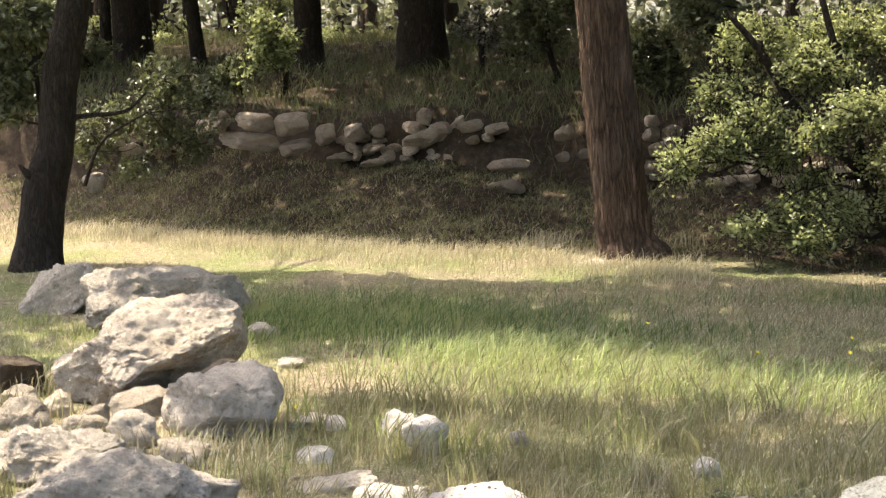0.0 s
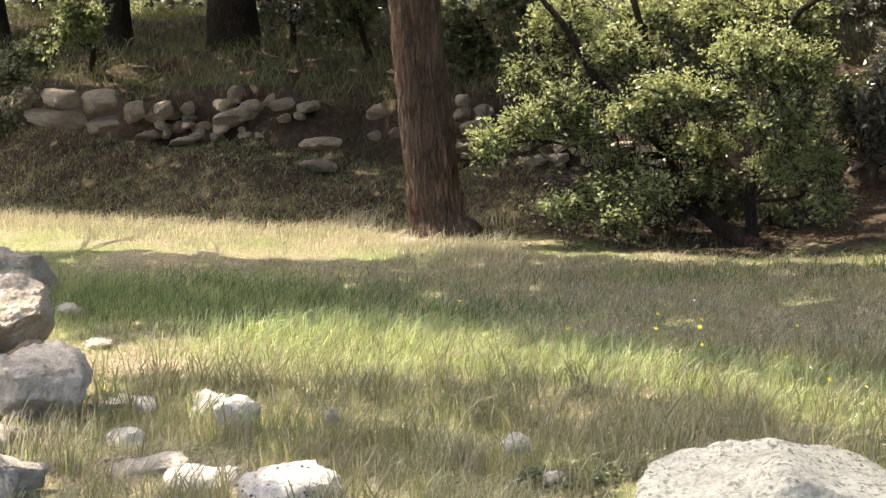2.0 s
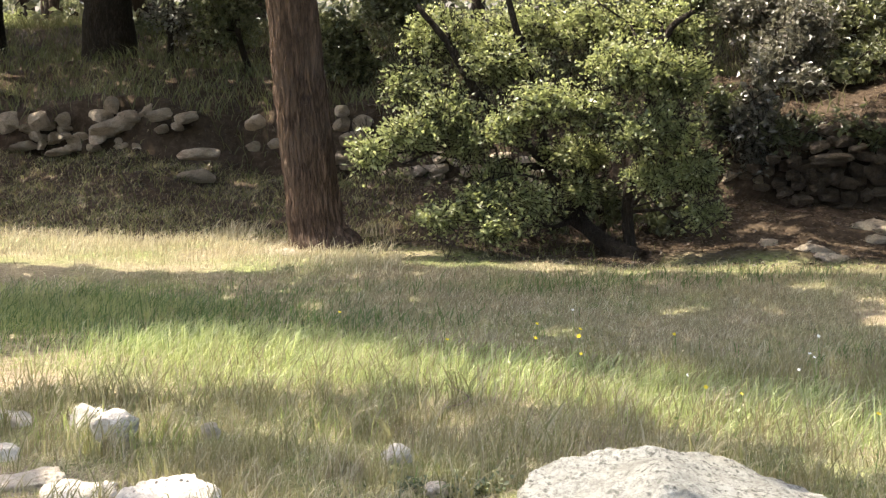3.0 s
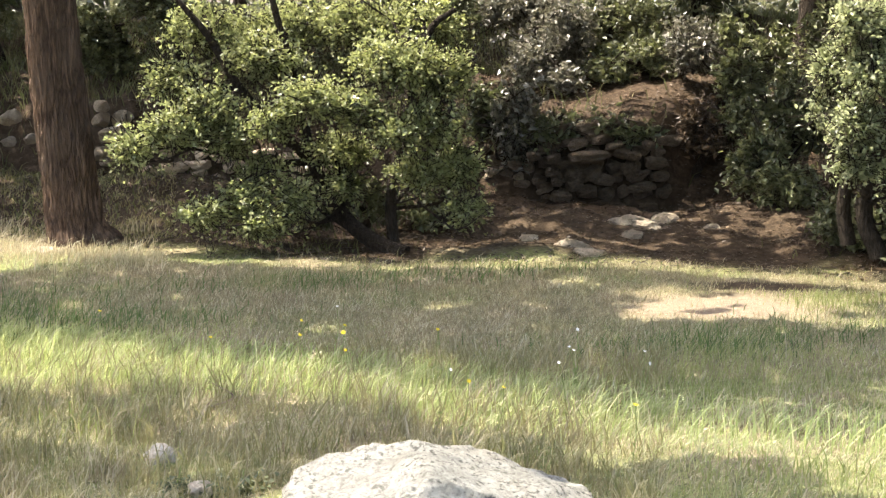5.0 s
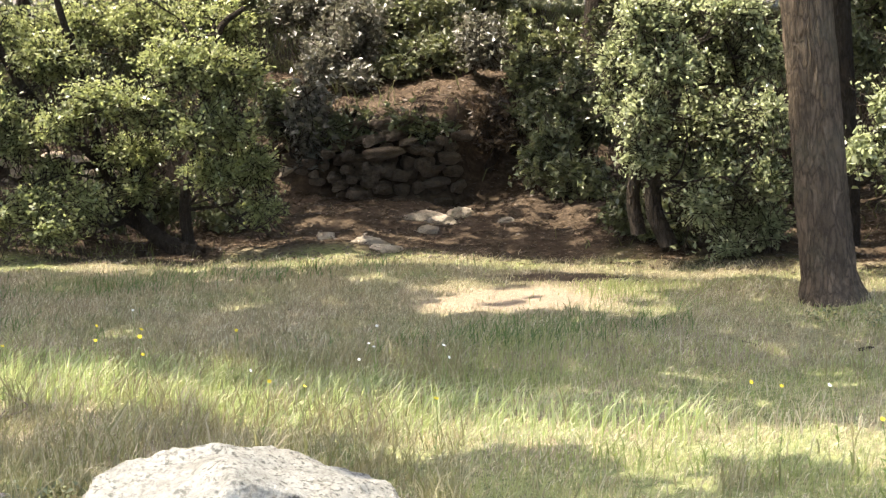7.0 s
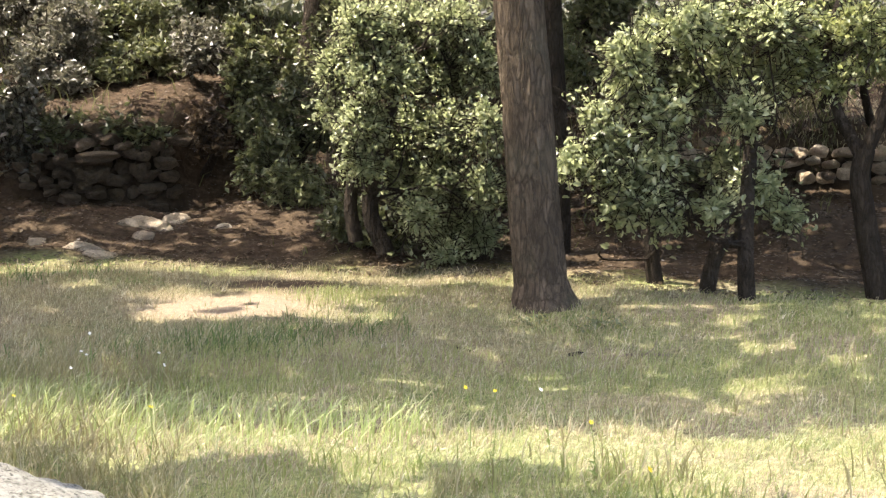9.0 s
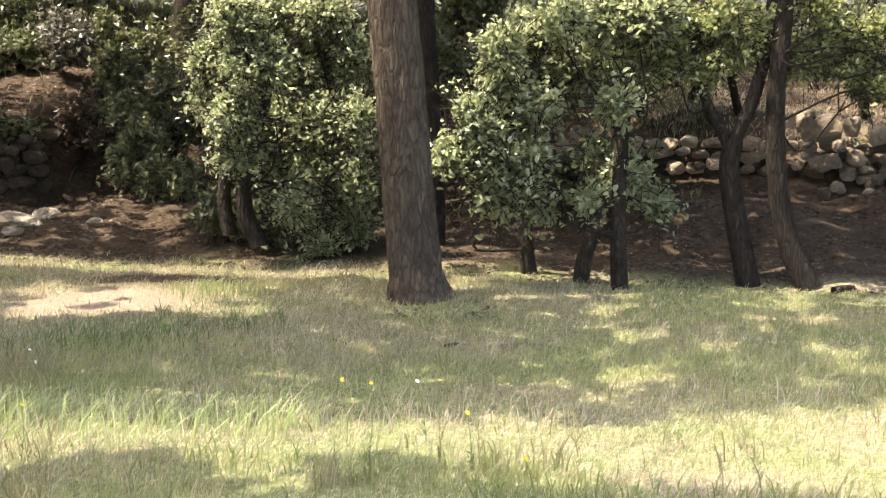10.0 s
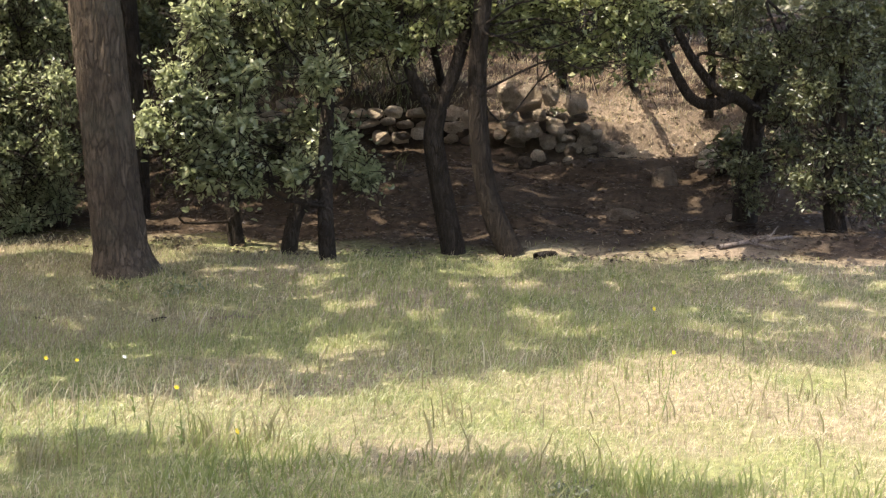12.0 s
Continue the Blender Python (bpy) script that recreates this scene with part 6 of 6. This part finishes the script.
    # herbs of bank and terrace
    x, y, d, b, r = field(84000, 10, 13.0, 31.0)
    rb, rw = edge(b)[:2]
    ok = (d > rb + 0.2) & ~((b > 48) & (b < 62)) & ~((b > 18) & (b < 30) & (d < rw + 2.6) & (r.random(len(x)) < 0.92)) & (r.random(len(x)) < np.where(d > rw, 0.95, np.where(b < 9, 0.85, 0.25) + 0.3 * wave(x, y, 1.4, 3)))
    x, y, d, rw = x[ok], y[ok], d[ok], rw[ok]
    h = np.where(d > rw + 0.2, 0.1 + 0.2 * r.random(len(x)), 0.05 + 0.09 * r.random(len(x)))
    blades("bank_herbs", "dark herbs and grasses of the bank", x, y, h, r.uniform(0.008, 0.016, len(x)), BLADE_BANK, 34, 0.8, 0.05, "herbs")
    # low olive grass on the bank
    x, y, d, b, r = field(60000, 17, 14.0, 22.5, -19, 9.5)
    rb, rw = edge(b)[:2]
    ok = (d > rb + 0.1) & (d < rw) & (r.random(len(x)) < 0.75 + 0.35 * wave(x, y, 1.6, 13))
    x, y = x[ok], y[ok]
    blades("bank_grass", "low olive grass and moss on the shaded bank", x, y, 0.025 + 0.06 * r.random(len(x)), r.uniform(0.008, 0.013, len(x)), BLADE_NEAR, 45, 0.9, 0.1)
    # dry grass on the sunny ledges
    x, y, d, b, r = field(11000, 13, 15.4, 23.0, 44, 63)
    ok = d > edge(b)[1] + 0.2
    x, y = x[ok], y[ok]
    blades("dry_grass", "pale dry grass on the sunny ledge", x, y, 0.03 + 0.07 * r.random(len(x)), r.uniform(0.006, 0.012, len(x)), BLADE_DRY, 36, 0.6, 0.2)
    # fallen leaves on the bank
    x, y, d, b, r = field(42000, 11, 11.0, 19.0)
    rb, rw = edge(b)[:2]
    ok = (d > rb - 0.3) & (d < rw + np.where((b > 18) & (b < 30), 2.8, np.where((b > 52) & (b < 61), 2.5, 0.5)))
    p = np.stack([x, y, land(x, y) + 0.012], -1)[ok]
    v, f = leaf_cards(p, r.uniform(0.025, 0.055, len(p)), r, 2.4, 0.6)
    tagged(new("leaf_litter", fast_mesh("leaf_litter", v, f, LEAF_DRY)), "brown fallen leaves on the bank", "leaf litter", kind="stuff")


grow()



# ---- wild flowers, weeds, fallen wood ----
def wildflower(spot, petal, label, rng, height=0.24, head=0.022):
    foot = at(*spot)
    flower = empty("wildflower", foot, label, "flower", "flowers of the meadow")
    lean = Vector((rng.uniform(-0.05, 0.07), rng.uniform(-0.04, 0.04), height))
    limb("stem", flower, [foot, foot + lean * 0.5 + Vector((0.01, 0, 0)), foot + lean], [0.0022, 0.0018, 0.0014], STEM, 5)
    bm = bmesh.new()
    n = 7
    mid = bm.verts.new((0, 0, 0.004))
    ring = []
    for k in range(n * 2):
        a, q = math.pi * k / n, head * (1.0 if k % 2 == 0 else 0.62)
        ring.append(bm.verts.new((q * math.cos(a), q * math.sin(a), 0.006 if k % 2 == 0 else 0.002)))
    for k in range(n * 2):
        bm.faces.new((mid, ring[k], ring[(k + 1) % (n * 2)]))
    me = bpy.data.meshes.new("flower_head")
    bm.to_mesh(me)
    bm.free()
    me.materials.append(petal)
    child("flower_head", me, flower, "", Matrix.Translation(lean) @ pose(0, 0, 0, rng.uniform(20, 65), rng.uniform(-25, 25), rng.uniform(-40, 40)))
    for k, size in ((0.15, 0.05), (0.32, 0.04)):
        foliage("leaf", flower, [list(foot + lean * k)], [size], STEM, np.random.default_rng(int(spot[0] * 10) + 400), 0.2, 0.3)


rng = random.Random(9)
for spot in ((7.13, 8.80), (13.35, 8.05), (13.72, 8.18), (14.77, 8.00), (15.21, 7.50), (15.35, 7.79), (18.06, 7.92), (20.32, 6.96), (19.05, 6.87), (10.44, 7.63), (36.74, 6.44), (24.97, 6.54), (35.98, 6.68), (40.25, 6.11), (42.64, 5.59), (56.24, 7.91), (56.77, 6.87), (-5.75, 6.53)):
    wildflower(spot, PETAL, "yellow wild flower on a thin stem in the meadow", rng, rng.uniform(0.2, 0.28), rng.uniform(0.010, 0.014))
for spot in ((14.77, 8.72), (22.87, 7.56), (18.20, 6.96), (23.10, 7.56), (22.71, 7.15), (25.07, 7.34), (22.98, 7.78), (25.14, 7.47), (38.70, 6.61)):
    wildflower(spot, PETAL_WHITE, "whitish dry flower head on a thin stem", rng, rng.uniform(0.22, 0.28), rng.uniform(0.008, 0.012))


def weed(spot, label, count, spread, size, seed):
    r = np.random.default_rng(seed)
    foot = at(*spot)
    plant = empty("weed", foot, label, "plant")
    p = np.array(foot) + np.abs(r.normal(size=(count, 3))) * [0, 0, spread * 0.45] + r.normal(size=(count, 3)) * [spread, spread * 0.6, 0] + [0, 0, 0.01]
    foliage("foliage", plant, p, r.uniform(0.6, 1.3, count) * size, LEAF_DARK, r, 0.9, 0.6)
    limb("stem", plant, [foot, foot + Vector((0.02, 0, 0.05)), foot + Vector((0.03, 0.01, 0.09))], [0.004, 0.003, 0.002], STEM, 5)


weed((11.36, 5.96), "low dark green weed beside a small stone", 160, 0.06, 0.035, 1)
weed((9.21, 6.01), "low dark green weed beside a small stone", 90, 0.04, 0.03, 2)
weed((53.71, 5.54), "low green weed in pale grass", 90, 0.05, 0.03, 3)
weed((40.30, 9.70), "dark weed at the pine's foot", 90, 0.08, 0.035, 4)
weed((37.98, 9.92), "dark weed at the pine's foot", 60, 0.06, 0.035, 5)


def grass_tufts(rows, name, label, material, seed):
    """Distinct tufts of long grass among the short."""
    r = np.random.default_rng(seed)
    foot = [at(*spot) for spot, n, h in rows]
    count = [n for _, n, _ in rows]
    x = np.repeat([f.x for f in foot], count) + r.normal(size=sum(count)) * 0.1
    y = np.repeat([f.y for f in foot], count) + r.normal(size=sum(count)) * 0.08
    h = np.repeat([q[2] for q in rows], count) * (0.3 + 0.75 * r.random(sum(count)))
    blades(name, label, x, y, h, r.uniform(0.005, 0.009, sum(count)), material, seed, 0.35, 0.2, fine=True)


TUFTS = (
        ((56.33, 5.78), 46, 0.17), ((40.71, 6.18), 34, 0.14), ((63.08, 5.70), 60, 0.16), ((50.17, 5.72), 50, 0.13), ((60.26, 5.73), 50, 0.13),
        ((42.32, 6.16), 55, 0.17), ((40.67, 6.14), 40, 0.18), ((35.49, 6.03), 60, 0.16), ((36.47, 6.11), 50, 0.14), ((31.20, 5.89), 50, 0.13),
        ((-13.87, 8.91), 50, 0.18), ((-12.56, 9.35), 40, 0.15), ((-13.76, 11.31), 60, 0.16), ((-12.12, 10.80), 50, 0.14), ((-14.35, 7.31), 40, 0.15), ((-6.27, 7.11), 60, 0.18), ((-5.48, 7.42), 40, 0.2), ((-8.98, 6.68), 30, 0.14), ((-2.58, 7.24), 50, 0.2), ((-2.01, 7.01), 50, 0.16), ((0.51, 6.97), 60, 0.2), ((4.04, 7.74), 60, 0.2), ((7.49, 7.36), 50, 0.18), ((9.77, 7.49), 26, 0.24), ((-5.27, 7.73), 44, 0.24), ((-3.72, 7.81), 50, 0.18), ((5.76, 7.36), 40, 0.19), ((2.83, 6.64), 50, 0.2),
        ((-7.29, 6.36), 60, 0.17), ((11.63, 6.30), 60, 0.2), ((0.75, 7.91), 50, 0.2), ((11.67, 6.21), 50, 0.17), ((6.66, 6.97), 50, 0.19))
grass_tufts((((3.39, 14.9), 90, 0.22), ((3.87, 15.1), 60, 0.18), ((-10.10, 16.3), 50, 0.2), ((8.22, 14.4), 40, 0.16)), "dry_tuft", "dry twiggy tufts at the bank's foot", BLADE_DRY, 503)
grass_tufts((((-13.78, 7.37), 70, 0.12), ((-12.69, 7.21), 70, 0.1), ((-9.5, 7.19), 60, 0.1), ((-11.3, 8.44), 30, 0.12), ((-13.87, 8.75), 60, 0.18), ((-7.8, 7.02), 70, 0.16), ((-7.25, 6.69), 70, 0.18), ((-14.6, 8.79), 40, 0.2), ((-8.92, 7.4), 40, 0.12)), "dry_tuft", "dry straw tufts between the heaped rocks", BLADE_DRY, 504)
grass_tufts(TUFTS[::2], "tall_grass", "tufts of tall green grass", BLADE_GREEN, 501)
grass_tufts(TUFTS[1::2], "tall_grass", "tufts of tall brown seeding grass", BLADE_NEAR, 502)


def fallen_branch(a, b, radius, label, material, seed, name="fallen_branch", fork=True):
    p, q = at(*a), at(*b)
    r = random.Random(seed)
    p.z += radius
    q.z += radius
    wood = empty(name, p, label, "wood")
    mid = (p + q) / 2 + Vector((r.uniform(-0.06, 0.06), r.uniform(-0.06, 0.06), 0.02)) * (q - p).length
    limb("stick", wood, [p, mid, q], [radius, radius * 0.9, radius * 0.6], material, 9)
    if not fork:
        return
    side = (p + q) / 2
    limb("side_twig", wood, [side, side + (q - p).cross(Vector((0, 0, 1))).normalized() * 0.12 + Vector((0, 0, 0.05)), side + (q - p) * 0.3 + Vector((0, 0, 0.09))], [radius * 0.5, radius * 0.4, radius * 0.15], material, 6)


fallen_branch((52.33, 11.09), (53.0, 11.2), 0.026, "dark rotten log end at the oak's foot", OAK_BARK, 1, "log", False)
fallen_branch((39.33, 8.96), (39.79, 9.04), 0.012, "short dark stick in the grass", OAK_BARK, 2, fork=False)
fallen_branch((40.80, 8.88), (42.69, 9.04), 0.008, "long thin stick in the grass", DRY_WOOD, 3)
fallen_branch((35.42, 9.11), (36.10, 9.03), 0.008, "short dark stick in the grass", OAK_BARK, 4, fork=False)
fallen_branch((10.14, 7.26), (10.62, 7.59), 0.009, "pale dry stick in the grass", DRY_WOOD, 5)
fallen_branch((-5.34, 6.51), (-2.62, 6.56), 0.006, "dry twig lying over a stone", DRY_WOOD, 6)
fallen_branch((58.46, 11.50), (60.87, 12.07), 0.018, "weathered branch lying on the path", DRY_WOOD, 7)
fallen_branch((59.01, 11.73), (60.51, 11.61), 0.014, "weathered branch lying on the path", DRY_WOOD, 8)
